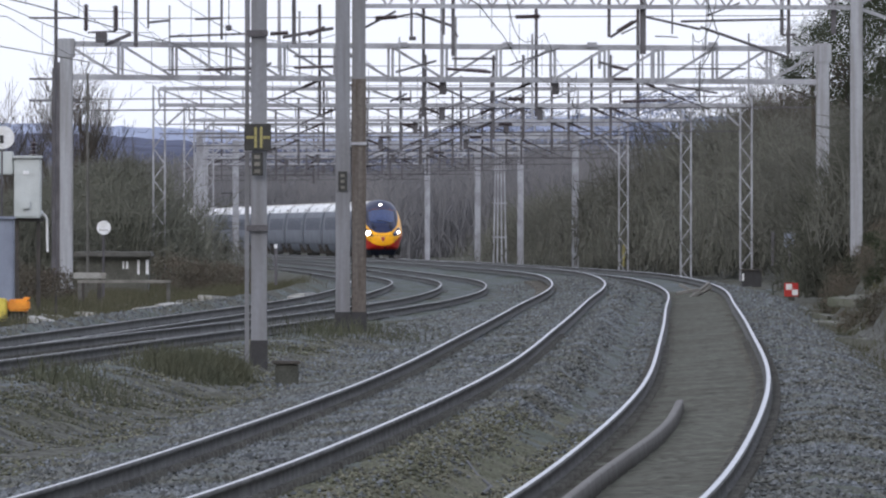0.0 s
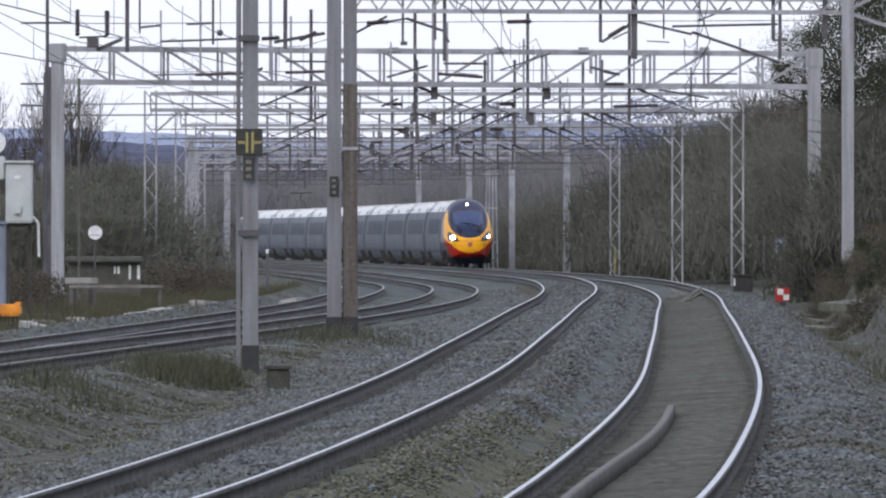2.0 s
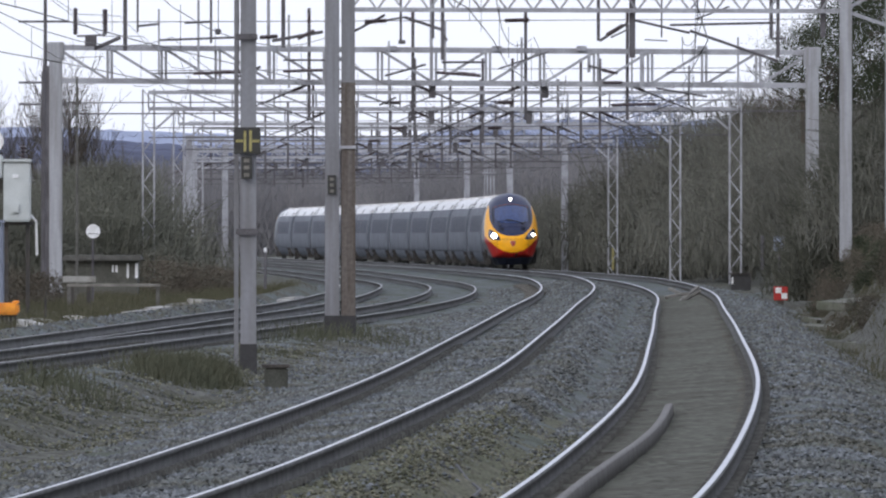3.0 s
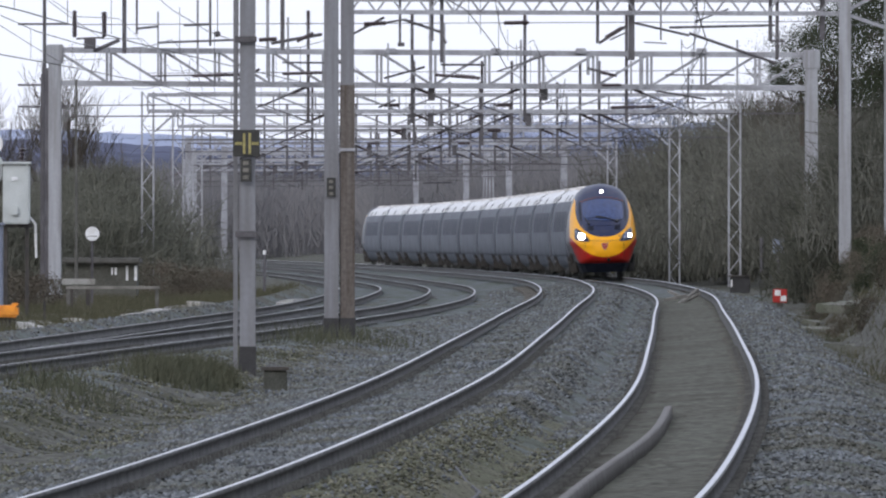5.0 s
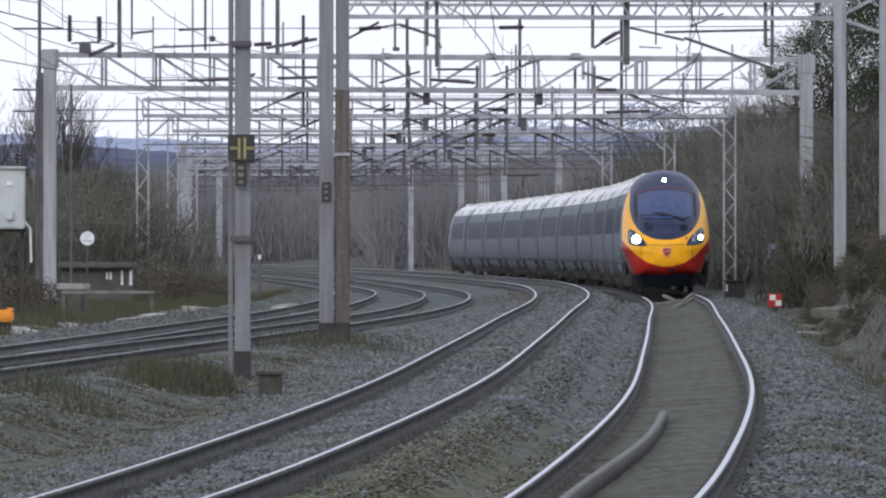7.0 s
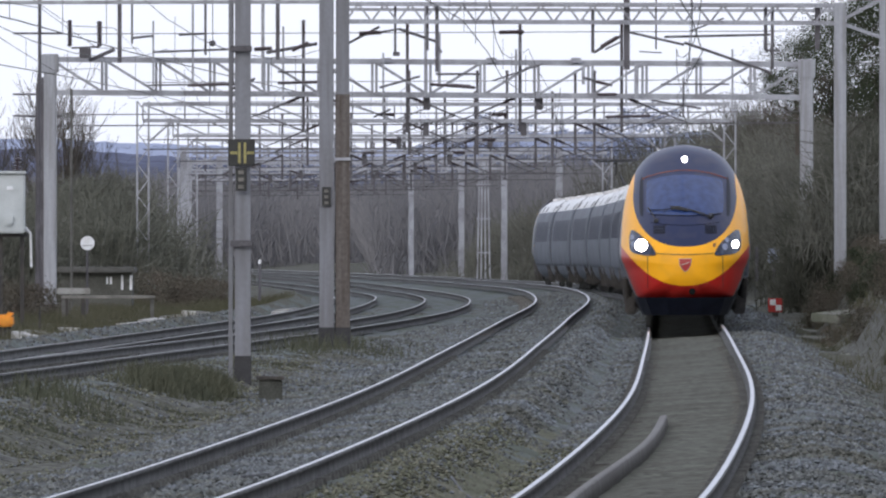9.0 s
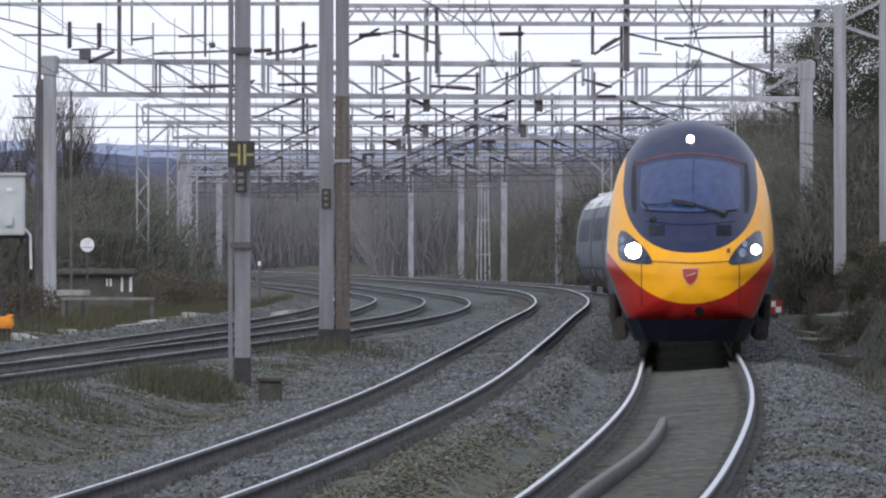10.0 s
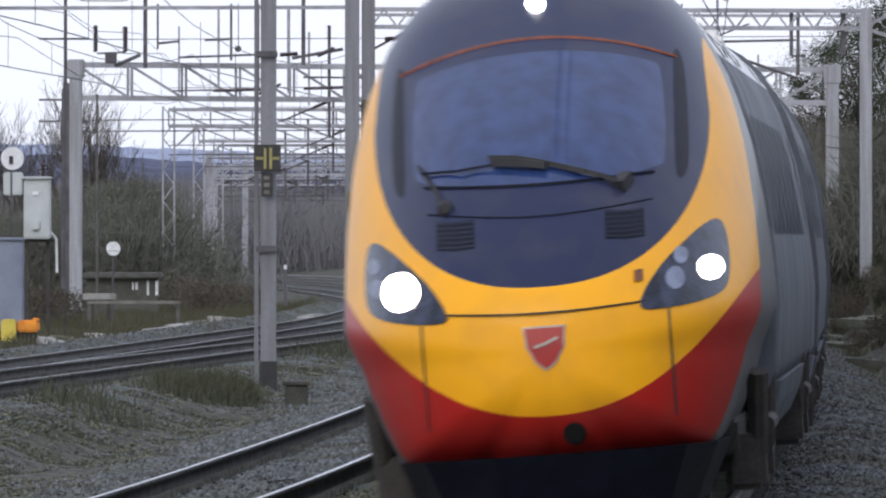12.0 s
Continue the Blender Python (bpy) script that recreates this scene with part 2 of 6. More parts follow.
def build_ground():
    lats = np.concatenate([[-2500, -1200, -600, -300, -160, -90, -60, -42, -32, -26], np.arange(-22, 12.01, 0.3), [13, 15, 18, 22, 30, 45, 70, 120, 250, 500, 1000, 2500]])
    ys = np.concatenate([[-800, -200, -40, 20, 40], np.arange(50, 330, 0.6), np.arange(331, 700, 3.0), np.arange(703, 1200, 20), [1300, 1500, 1900, 2600, 3600, 4800]])
    gy, gl = np.meshgrid(ys, lats, indexing="ij")
    x, y, z = on_line(gy, gl, 0)
    z = z + ground_height(gy, gl)
    rng = np.random.default_rng(3)
    rough = rng.normal(0, 0.022, z.shape) * (np.abs(gl + 5) < 18) * np.where(np.abs(gl) < 0.85, 0.4, 1.0)
    wave = 0.02 * np.sin(gy * 0.9 + 1.7 * np.sin(gl * 1.3)) * np.sin(gl * 2.1 + 0.6 * gy)
    off = np.minimum(np.abs(gl), np.abs(gl + 3.2))
    z = z + rough + wave * np.clip((off - 1.3) / 1.5, 0, 1)
    wob = np.sin(gy * 0.37) + 0.7 * np.sin(gy * 1.13 + gl) + rng.normal(0, 0.5, z.shape)
    ballast = is_ballast(gy, gl, wob)
    nr, nc = z.shape
    verts = np.stack([x, y, z], 2).reshape(-1, 3)
    idx = np.arange(nr * nc).reshape(nr, nc)
    faces = np.stack([idx[:-1, :-1], idx[:-1, 1:], idx[1:, 1:], idx[1:, :-1]], 2).reshape(-1, 4)
    me = bpy.data.meshes.new("ground")
    me.from_pydata(verts.tolist(), [], faces.tolist())
    me.materials.append(GRASS_GROUND)
    me.materials.append(BALLAST)
    me.materials.append(SILT)
    me.materials.append(MOSSY)
    kind = ballast.astype(np.int32)
    kind[(np.abs(gl + 0.1) < 0.65) & (gy < 345)] = 2
    kind[(gl > -2.5 + 0.15 * wob) & (gl < -0.95) & (gy < 118 + 9 * wob)] = 3
    me.polygons.foreach_set("material_index", kind[:-1, :-1].ravel())
    me.shade_smooth()
    return tagged(new("ground", me), "grey ballast trackbed with rough winter grass beside it", "ground", kind="structure")


build_ground()

# ---------------------------------------------------------------- tracks
RAIL_PROFILE = [(-0.07, -0.16), (-0.07, -0.148), (-0.012, -0.125), (-0.010, -0.045), (-0.035, -0.036), (-0.036, -0.010), (-0.024, -0.001),
                (0.024, -0.001), (0.036, -0.010), (0.035, -0.036), (0.010, -0.045), (0.012, -0.125), (0.07, -0.148), (0.07, -0.16)]
RAIL_MATS = [0, 0, 0, 0, 0, 0, 1, 0, 0, 0, 0, 0, 0, 0]
RAIL_STEPS = np.concatenate([np.arange(30, 400, 1.5), np.arange(400, 1250, 4.0)])


def railway_track(side, z, label, head, cant=CANT):
    t = thing("railway_track", label, "railway track", group="parallel running lines", kind="structure")
    for s in (-0.752, 0.752):
        bm = bmesh.new()
        sweep(bm, [(s + a, b) for a, b in RAIL_PROFILE], RAIL_STEPS, side, z, RAIL_MATS, cant)
        part("rail", bm, [RAIL_SIDE, head], t)
    return t


track_a = railway_track(side_a, 0.0, "curving running line with polished rail heads in ballast", RAIL_HEAD)
track_b = railway_track(side_b, 0.1, "curving running line with polished rail heads in ballast", RAIL_HEAD)
track_c = railway_track(side_c, rise_c(RAIL_STEPS), "slow line with dull rails in dark ballast", RAIL_DULL, SLOW_CANT)
track_d = railway_track(side_d, rise_d(RAIL_STEPS), "slow line with dull rails in dark ballast", RAIL_DULL, SLOW_CANT)

# a spare rail that lies between the rails of the near line
spare_side = spline([(60, -0.5), (83, -0.37), (91, -0.37), (98, -0.33), (112, -0.215), (129, -0.23)])
bm = bmesh.new()
sweep(bm, [(-0.055, -0.22), (-0.045, -0.095), (-0.03, -0.08), (0.03, -0.075), (0.042, -0.09), (0.055, -0.22)], np.arange(55, 129.6, 0.8), spare_side, 0.0, None, CANT)
spare = part("spare_rail", bm, [material("dull_spare_rail", (0.14, 0.135, 0.125), 0.7, 0.2, second=(0.1, 0.09, 0.08), scale=2, fine=30)])
tagged(spare, "dull grey spare rail lying between running rails", "rail")


# ---------------------------------------------------------------- train
CAR_BLUE = material("grey_livery", (0.16, 0.178, 0.205), 0.55, 0.0, second=(0.105, 0.11, 0.13), scale=0.8, fine=12, spread=0.1, bump=0.02, spec=0.1)
# pale roof, whitened further to stand in for the sky's reflection
CAR_ROOF = material("skylit_pale_roof", (0.74, 0.73, 0.72), 0.35, 0.1, second=(0.58, 0.57, 0.56), scale=1.2, fine=18, spread=0.15, bump=0.05)
CAR_GLASS = material("dark_side_window", (0.055, 0.062, 0.088), 0.45, 0.0, spread=0.15, bump=0, spec=0.02)
DOOR_EDGE = material("pale_door_edge", (0.3, 0.31, 0.34), 0.5, spread=0.05, bump=0)
TAIL = glowing("tail_lamp_red", (1.0, 0.06, 0.05), 5)
REFLECTOR = material("lamp_reflector", (0.24, 0.27, 0.36), 0.3, 0.5, spread=0.3, scale=12, bump=0)
UNDER = material("dirty_underframe", (0.035, 0.033, 0.032), 0.8, second=(0.06, 0.052, 0.045), scale=4, fine=30, bump=0.3)
RED = material("red_paint", (0.42, 0.018, 0.014), 0.35, second=(0.36, 0.016, 0.014), scale=1.2, fine=30, spread=0.08, bump=0.01, coat=0.4)
NAVY = material("navy_paint", (0.035, 0.04, 0.075), 0.3, second=(0.03, 0.034, 0.06), scale=1.5, fine=30, spread=0.1, bump=0.01, coat=0.4)
NAVY_DARK = material("dark_trim", (0.008, 0.01, 0.02), 0.5, spec=0.2, bump=0)
# blue tint and upright streaks paint reflections into the glass
SCREEN = material("windscreen_painted_streaks", (0.028, 0.052, 0.15), 0.08, scale=1.1, spread=0.12, bump=0, coat=0.0, spec=0.45, second=(0.017, 0.033, 0.1), streak=True)
LAMP_GLASS = material("headlight_glass", (0.04, 0.052, 0.09), 0.15, scale=8, spread=0.5, bump=0, spec=0.3)
BEAM = glowing("headlight_beam", (1.0, 0.93, 0.86), 14)
BEAM_WARM = glowing("headlight_beam_warm", (1.0, 0.83, 0.72), 30)
SILVER = material("silver_badge", (0.5, 0.42, 0.36), 0.4, 0.3, bump=0)
ORANGE = material("orange_line", (0.42, 0.11, 0.03), 0.4, bump=0)

SECTION = [(0.0, 0.34), (0.80, 0.34), (1.06, 0.40), (1.22, 0.62), (1.315, 1.0), (1.362, 1.5), (1.335, 2.0), (1.27, 2.5), (1.17, 2.9), (1.04, 3.2), (0.86, 3.42),
           (0.6, 3.58), (0.3, 3.66), (0.0, 3.69)]
sec_x = [p[0] for p in SECTION]


def section_at(v):
    """A point of the body's right half: v runs 0 (below) to 1 (roof)."""
    cum = [0]
    for a, b in zip(SECTION, SECTION[1:]):
        cum.append(cum[-1] + math.dist(a, b))
    s = v * cum[-1]
    return float(np.interp(s, cum, sec_x)), float(np.interp(s, cum, [p[1] for p in SECTION]))


RING = [section_at(i / 24) for i in range(25)]
RING = RING + [(-x, z) for x, z in RING[-2:0:-1]]
HUB = (0.0, 1.25)
NOSE_HALF = [(0.0, 0.56), (0.45, 0.56), (0.86, 0.565), (0.99, 0.6), (1.06, 0.72), (1.15, 0.92), (1.25, 1.2)]
NOSE_HALF = NOSE_HALF + [(x, z + max(z - 3.1, 0) * 0.16) for x, z in RING[:25] if z > 1.32]
NOSE_RING = NOSE_HALF + [(-x, z) for x, z in NOSE_HALF[-2:0:-1]]
RING_ANGLE = np.array([math.atan2(z - HUB[1], x) for x, z in NOSE_RING])
RING_FAR = np.array([math.hypot(x, z - HUB[1]) for x, z in NOSE_RING])
_order = np.argsort(RING_ANGLE)


def ring_radius(angle):
    return float(np.interp(angle, RING_ANGLE[_order], RING_FAR[_order], period=2 * math.pi))


def nose_depth(x, z):
    """How far behind the nose's tip its skin lies at (x, z)."""
    a = math.atan2(z - HUB[1], x)
    k = min(math.hypot(x, z - HUB[1]) / ring_radius(a), 1.0)
    up = math.sin(a)
    reach = 2.3 + 1.7 * max(up, 0) ** 1.2 - 1.5 * max(-up, 0)
    curve = 1 - math.sqrt(max(1 - k ** 2.7, 0.0))
    rake = 0.62 * max(z - 1.5, 0) ** 1.15 * (1 - k ** 6)
    return min(reach * curve + rake, 5.2)


def nose_grid(bm, steps=26):
    """The nose skin: rings shrinking to the tip."""
    rings = []
    ks = [1 - (1 - i / steps) ** 1.7 for i in range(steps + 1)][::-1]
    fine = 96
    angles = [2 * math.pi * i / fine - math.pi / 2 for i in range(fine)]
    for k in ks[:-1]:
        ring = []
        for a in angles:
            aa = math.atan2(math.sin(a), math.cos(a))
            r = ring_radius(aa) * k
            x, z = r * math.cos(a), HUB[1] + r * math.sin(a)
            ring.append(bm.verts.new((x, nose_depth(x, z) if k < 0.9999 else 5.2, z)))
        rings.append(ring)
    tip = bm.verts.new((0, nose_depth(0, HUB[1]), HUB[1]))
    for a, b in zip(rings, rings[1:]):
        for i in range(fine):
            j = (i + 1) % fine
            bm.faces.new((a[i], a[j], b[j], b[i]))
    for i in range(fine):
        bm.faces.new((rings[-1][i], rings[-1][(i + 1) % fine], tip))
    return bm


def livery(name):
    """Body paint of the driving car: bands with curved edges, by place on the car."""
    m = bpy.data.materials.new(name)
    m.use_nodes = True
    n, l = m.node_tree.nodes, m.node_tree.links
    b = n["Principled BSDF"]
    b.inputs["Roughness"].default_value, b.inputs["Coat Weight"].default_value = 0.4, 0.1
    b.inputs["Specular IOR Level"].default_value = 0.22
    co = n.new("ShaderNodeTexCoord")
    sep = n.new("ShaderNodeSeparateXYZ")
    l.new(co.outputs["Object"], sep.inputs[0])

    def op(kind, a, c):
        node = n.new("ShaderNodeMath")
        node.operation = kind
        for i, v in enumerate((a, c)):
            if isinstance(v, (int, float)):
                node.inputs[i].default_value = v
            else:
                l.new(v, node.inputs[i])
        return node.outputs[0]
    ax = op("ABSOLUTE", sep.outputs[0], 0)
    z, y = sep.outputs[2], sep.outputs[1]
    wide = op("ADD", ax, op("MULTIPLY", op("MAXIMUM", op("SUBTRACT", z, 2.7), 0), 0.08))
    drop = op("DIVIDE", op("MAXIMUM", op("SUBTRACT", 2.75, z), 0), 1.09)
    navy = op("LESS_THAN", op("ADD", op("POWER", drop, 2.3), op("POWER", op("DIVIDE", wide, 1.07), 2.3)), 1.0)
    low = op("ADD", op("MULTIPLY", op("POWER", op("DIVIDE", ax, 1.16), 2.2), 0.62), 0.86)
    red = op("LESS_THAN", z, low)
    roof = op("MULTIPLY", op("LESS_THAN", ax, 0.98), op("GREATER_THAN", z, 2.5))
    edge = op("ADD", op("MULTIPLY", op("MAXIMUM", op("SUBTRACT", z, 0.6), 0), 0.85), op("ADD", op("MULTIPLY", op("MAXIMUM", op("SUBTRACT", z, 1.5), 0), 0.3), 1.05))
    edge = op("ADD", edge, op("MULTIPLY", roof, 2.5))
    back = op("GREATER_THAN", y, edge)
    grime = n.new("ShaderNodeTexNoise")
    grime.inputs["Scale"].default_value = 3
    grime.inputs["Detail"].default_value = 6
    l.new(co.outputs["Object"], grime.inputs["Vector"])

    def blend(fac, first, second):
        node = n.new("ShaderNodeMix")
        node.data_type = "RGBA"
        l.new(fac, node.inputs[0])
        for i, v in ((6, first), (7, second)):
            if isinstance(v, tuple):
                node.inputs[i].default_value = (*v, 1)
            else:
                l.new(v, node.inputs[i])
        return node.outputs[2]
    c = blend(red, (0.92, 0.42, 0.012), (0.40, 0.018, 0.014))
    c = blend(navy, c, (0.018, 0.025, 0.066))
    c = blend(back, c, (0.13, 0.135, 0.145))
    dirt = op("MULTIPLY", op("SUBTRACT", grime.outputs["Fac"], 0.45), 0.5)
    dirt = op("MAXIMUM", dirt, 0)
    c = blend(dirt, c, (0.16, 0.13, 0.1))
    l.new(c, b.inputs["Base Color"])
    return m


LIVERY = livery("nose_livery")


def on_nose(bm, outline, lift, thick=0.0, mat=0, cells=14):
    """A patch of the nose's skin bounded by a closed outline in (x, z), lifted off it."""
    cx, cz = sum(p[0] for p in outline) / len(outline), sum(p[1] for p in outline) / len(outline)
    rings = []
    for r in range(cells, 0, -1):
        k = r / cells
        ring = []
        for x, z in outline:
            px, pz = cx + (x - cx) * k, cz + (z - cz) * k
            ring.append(bm.verts.new((px, nose_depth(px, pz) - lift, pz)))
        rings.append(ring)
    mid = bm.verts.new((cx, nose_depth(cx, cz) - lift, cz))
    n = len(outline)
    for a, b in zip(rings, rings[1:]):
        for i in range(n):
            j = (i + 1) % n
            bm.faces.new((a[i], a[j], b[j], b[i])).material_index = mat
    for i in range(n):
        bm.faces.new((rings[-1][i], rings[-1][(i + 1) % n], mid)).material_index = mat
    for f in bm.faces:
        f.smooth = True
    rim = [bm.verts.new((x, nose_depth(x, z) - lift, z)) for x, z in outline]
    edge = [bm.verts.new((x, nose_depth(x, z) + 0.01, z)) for x, z in outline]
    for i in range(n):
        j = (i + 1) % n
        bm.faces.new((edge[i], edge[j], rim[j], rim[i])).material_index = mat
    bmesh.ops.recalc_face_normals(bm, faces=bm.faces)
    return bm


def rounded(points, per=6):
    """A closed Catmull-Rom outline through the points."""
    out, n = [], len(points)
    for i in range(n):
        p = [Vector(points[(i + k) % n]) for k in (-1, 0, 1, 2)]
        for s in range(per):
            t = s / per
            v = 0.5 * (2 * p[1] + (p[2] - p[0]) * t + (2 * p[0] - 5 * p[1] + 4 * p[2] - p[3]) * t * t + (3 * p[1] - p[0] - 3 * p[2] + p[3]) * t ** 3)
            out.append((v.x, v.y))
    return out


def line_on_nose(bm, pts, width, lift=0.006):
    """A thin raised line along (x, z) points of the nose."""
    for a, b in zip(pts, pts[1:]):
        pa = Vector((a[0], nose_depth(*a) - lift, a[1]))
        pb = Vector((b[0], nose_depth(*b) - lift, b[1]))
        beam(bm, pa, pb, width, width)
    return bm


BODY_RING = [(x, max(z, 0.88)) for x, z in RING]


def shell(y0, y1, rows=1):
    """The body tube between two stations."""
    bm = bmesh.new()
    rings = []
    for i in range(rows + 1):
        y = y0 + (y1 - y0) * i / rows
        rings.append([bm.verts.new((x, y, z)) for x, z in BODY_RING])
    n = len(RING)
    for a, b in zip(rings, rings[1:]):
        for i in range(n):
            j = (i + 1) % n
            f = bm.faces.new((a[j], a[i], b[i], b[j]))
            mid = (RING[i][1] + RING[j][1]) / 2
            # the sky-whitened roof colour begins above this height
            f.material_index = 1 if mid > 3.1 else 0
            f.smooth = True
    bm.faces.new(rings[0])
    bm.faces.new(rings[-1][::-1])
    return bm


def side_pane(bm, y0, y1, z0, z1, sign, lift=0.006):
    """A pane that follows the curved body side."""
    zs = np.linspace(z0, z1, 5)
    zz = [p[1] for p in SECTION[1:]]
    xx = [p[0] for p in SECTION[1:]]
    prev = None
    for z in zs:
        x = sign * (float(np.interp(z, zz, xx)) + lift)
        cur = (bm.verts.new((x, y0, z)), bm.verts.new((x, y1, z)))
        if prev:
            bm.faces.new((prev[0], prev[1], cur[1], cur[0]) if sign > 0 else (prev[1], prev[0], cur[0], cur[1]))
        prev = cur
    return bm


def skirt_panel(y0, y1, sign):
    """A valance below the body side that tucks in towards the rails."""
    bm = bmesh.new()
    outer = [(1.315, 0.9), (1.27, 0.74), (1.18, 0.56), (1.04, 0.42)]
    loop = outer + [(x - 0.04, z) for x, z in outer[::-1]]
    rings = [[bm.verts.new((sign * x, y, z)) for x, z in loop] for y in (y0, y1)]
    n = len(loop)
    for i in range(n):
        bm.faces.new((rings[0][i], rings[0][(i + 1) % n], rings[1][(i + 1) % n], rings[1][i]))
    bm.faces.new(rings[0][::-1])
    bm.faces.new(rings[1])
    bmesh.ops.recalc_face_normals(bm, faces=bm.faces)
    return bm


def bogie(parent, y):
    """Frame, wheelsets, axle boxes and dampers about y."""
    bm = bmesh.new()
    for s in (-1, 1):
        box(bm, s * 1.02 - 0.07, s * 1.02 + 0.07, y - 1.9, y + 1.9, 0.5, 0.72, 0.02)
        for yy in (y - 1.35, y + 1.35):
            box(bm, s * 1.12 - 0.13, s * 1.12 + 0.13, yy - 0.24, yy + 0.24, 0.26, 0.62, 0.04)
            bar(bm, (s * 1.2, yy - 0.1, 0.5), (s * 1.24, yy - 0.3, 1.02), 0.07, 8)
        bar(bm, (s * 1.25, y - 0.7, 0.66), (s * 1.25, y + 1.0, 0.66), 0.06, 8)
    box(bm, -1.0, 1.0, y - 0.3, y + 0.3, 0.42, 0.7)
    frame_part = part("bogie_frame", bm, UNDER, parent)
    for yy in (y - 1.35, y + 1.35):
        bm = bmesh.new()
        for s in (-1, 1):
            lathe(bm, [(0.43, -0.07), (0.445, -0.02), (0.425, 0.06), (0.3, 0.05), (0.12, 0.08)], 20, pose(s * 0.752, yy, 0.425, 0, 90 * s, 0))
        bar(bm, (-0.75, yy, 0.425), (0.75, yy, 0.425), 0.08, 10)
        part("wheelset", bm, RAIL_SIDE, parent)
    return frame_part


def carriage(length, driving, panto=False, tail=False):
    """One car; its front is at y = 0 and it runs back along +y."""
    t = thing("train_carriage", "grey express train carriage with dark windows and pale roof painted sky-bright" if not driving else "express train driving car with yellow, red and navy nose", "train carriage", group="carriages of the express train")
    a, b = (5.2, length - 0.55) if driving else (0.55, length - 0.55)
    bm = shell(a, b, 10)
    part("body", bm, [CAR_BLUE, CAR_ROOF], t)
    win = 7 if driving else 9
    for s in (-1, 1):
        for i in range(win):
            y = (7.6 if driving else 3.4) + i * 1.95
            if y + 1.5 > length - 2.6:
                break
            bm = bmesh.new()
            side_pane(bm, y, y + 1.5, 1.9, 2.72, s)
            part("side_window", bm, CAR_GLASS, t)
        for y in ((5.9,) if driving else (1.5,)) + (length - 2.4,):
            bm = bmesh.new()
            side_pane(bm, y, y + 0.05, 0.95, 2.95, s)
            side_pane(bm, y + 0.9, y + 0.95, 0.95, 2.95, s)
            door = part("door", bm, DOOR_EDGE, t)
            part("door_window", side_pane(bmesh.new(), y + 0.25, y + 0.68, 1.95, 2.7, s, 0.008), CAR_GLASS, door)
    for y in ((length - 4.2,) if driving else (3.6, length - 4.2)):
        bogie(t, y)
    if driving:
        bogie(t, 4.6)
    bm = bmesh.new()
    box(bm, -1.02, 1.02, 7.6 if driving else 6.6, length - 7.2, 0.3, 0.9, 0.05)
    part("underfloor_gear", bm, UNDER, t)
    bogies = (4.6 if driving else 3.6, length - 4.2)
    for y0, y1 in ((bogies[0] + 2.5, bogies[1] - 2.5), (bogies[1] + 2.5, length - 0.6)) + (() if driving else ((0.6, bogies[0] - 2.2),)):
        for s in (-1, 1):
            part("side_skirt", skirt_panel(y0, y1, s), CAR_BLUE, t)
    bm = bmesh.new()
    rings = [[bm.verts.new((x * 0.95, y, 0.9 + (z - 0.9) * 0.96)) for x, z in BODY_RING] for y in (length - 0.56, length + 0.56)]
    for i in range(len(RING)):
        j = (i + 1) % len(RING)
        bm.faces.new((rings[0][j], rings[0][i], rings[1][i], rings[1][j]))
    part("gangway", bm, BLACK, t, "black bellows between carriages")
    for y in (2.2 if not driving else 8.0, length / 2, length - 3.6):
        bm = bmesh.new()
        box(bm, -0.62, 0.62, y, y + 1.5, 3.56, 3.71, 0.05)
        part("roof_unit", bm, CAR_ROOF, t)
        for s in (-1, 1):
            part("roof_vent", side_pane(bmesh.new(), y + 0.2, y + 1.3, 3.14, 3.36, s, 0.01), UNDER, t, "dark louvred roof vent")
    if panto:
        bm = bmesh.new()
        bar(bm, (-0.4, 6, 3.75), (-0.2, 7.6, 4.3), 0.03)
        bar(bm, (0.4, 6, 3.75), (0.2, 7.6, 4.3), 0.03)
        bar(bm, (0, 7.6, 4.3), (0, 6.2, 4.82), 0.03)
        bar(bm, (-0.8, 6.2, 4.85), (0.8, 6.2, 4.85), 0.04)
        box(bm, -0.5, 0.5, 5.6, 7.8, 3.66, 3.78, 0.03)
        part("pantograph", bm, BLACK, t)
    if driving:
        nose(t, tail)
    return t


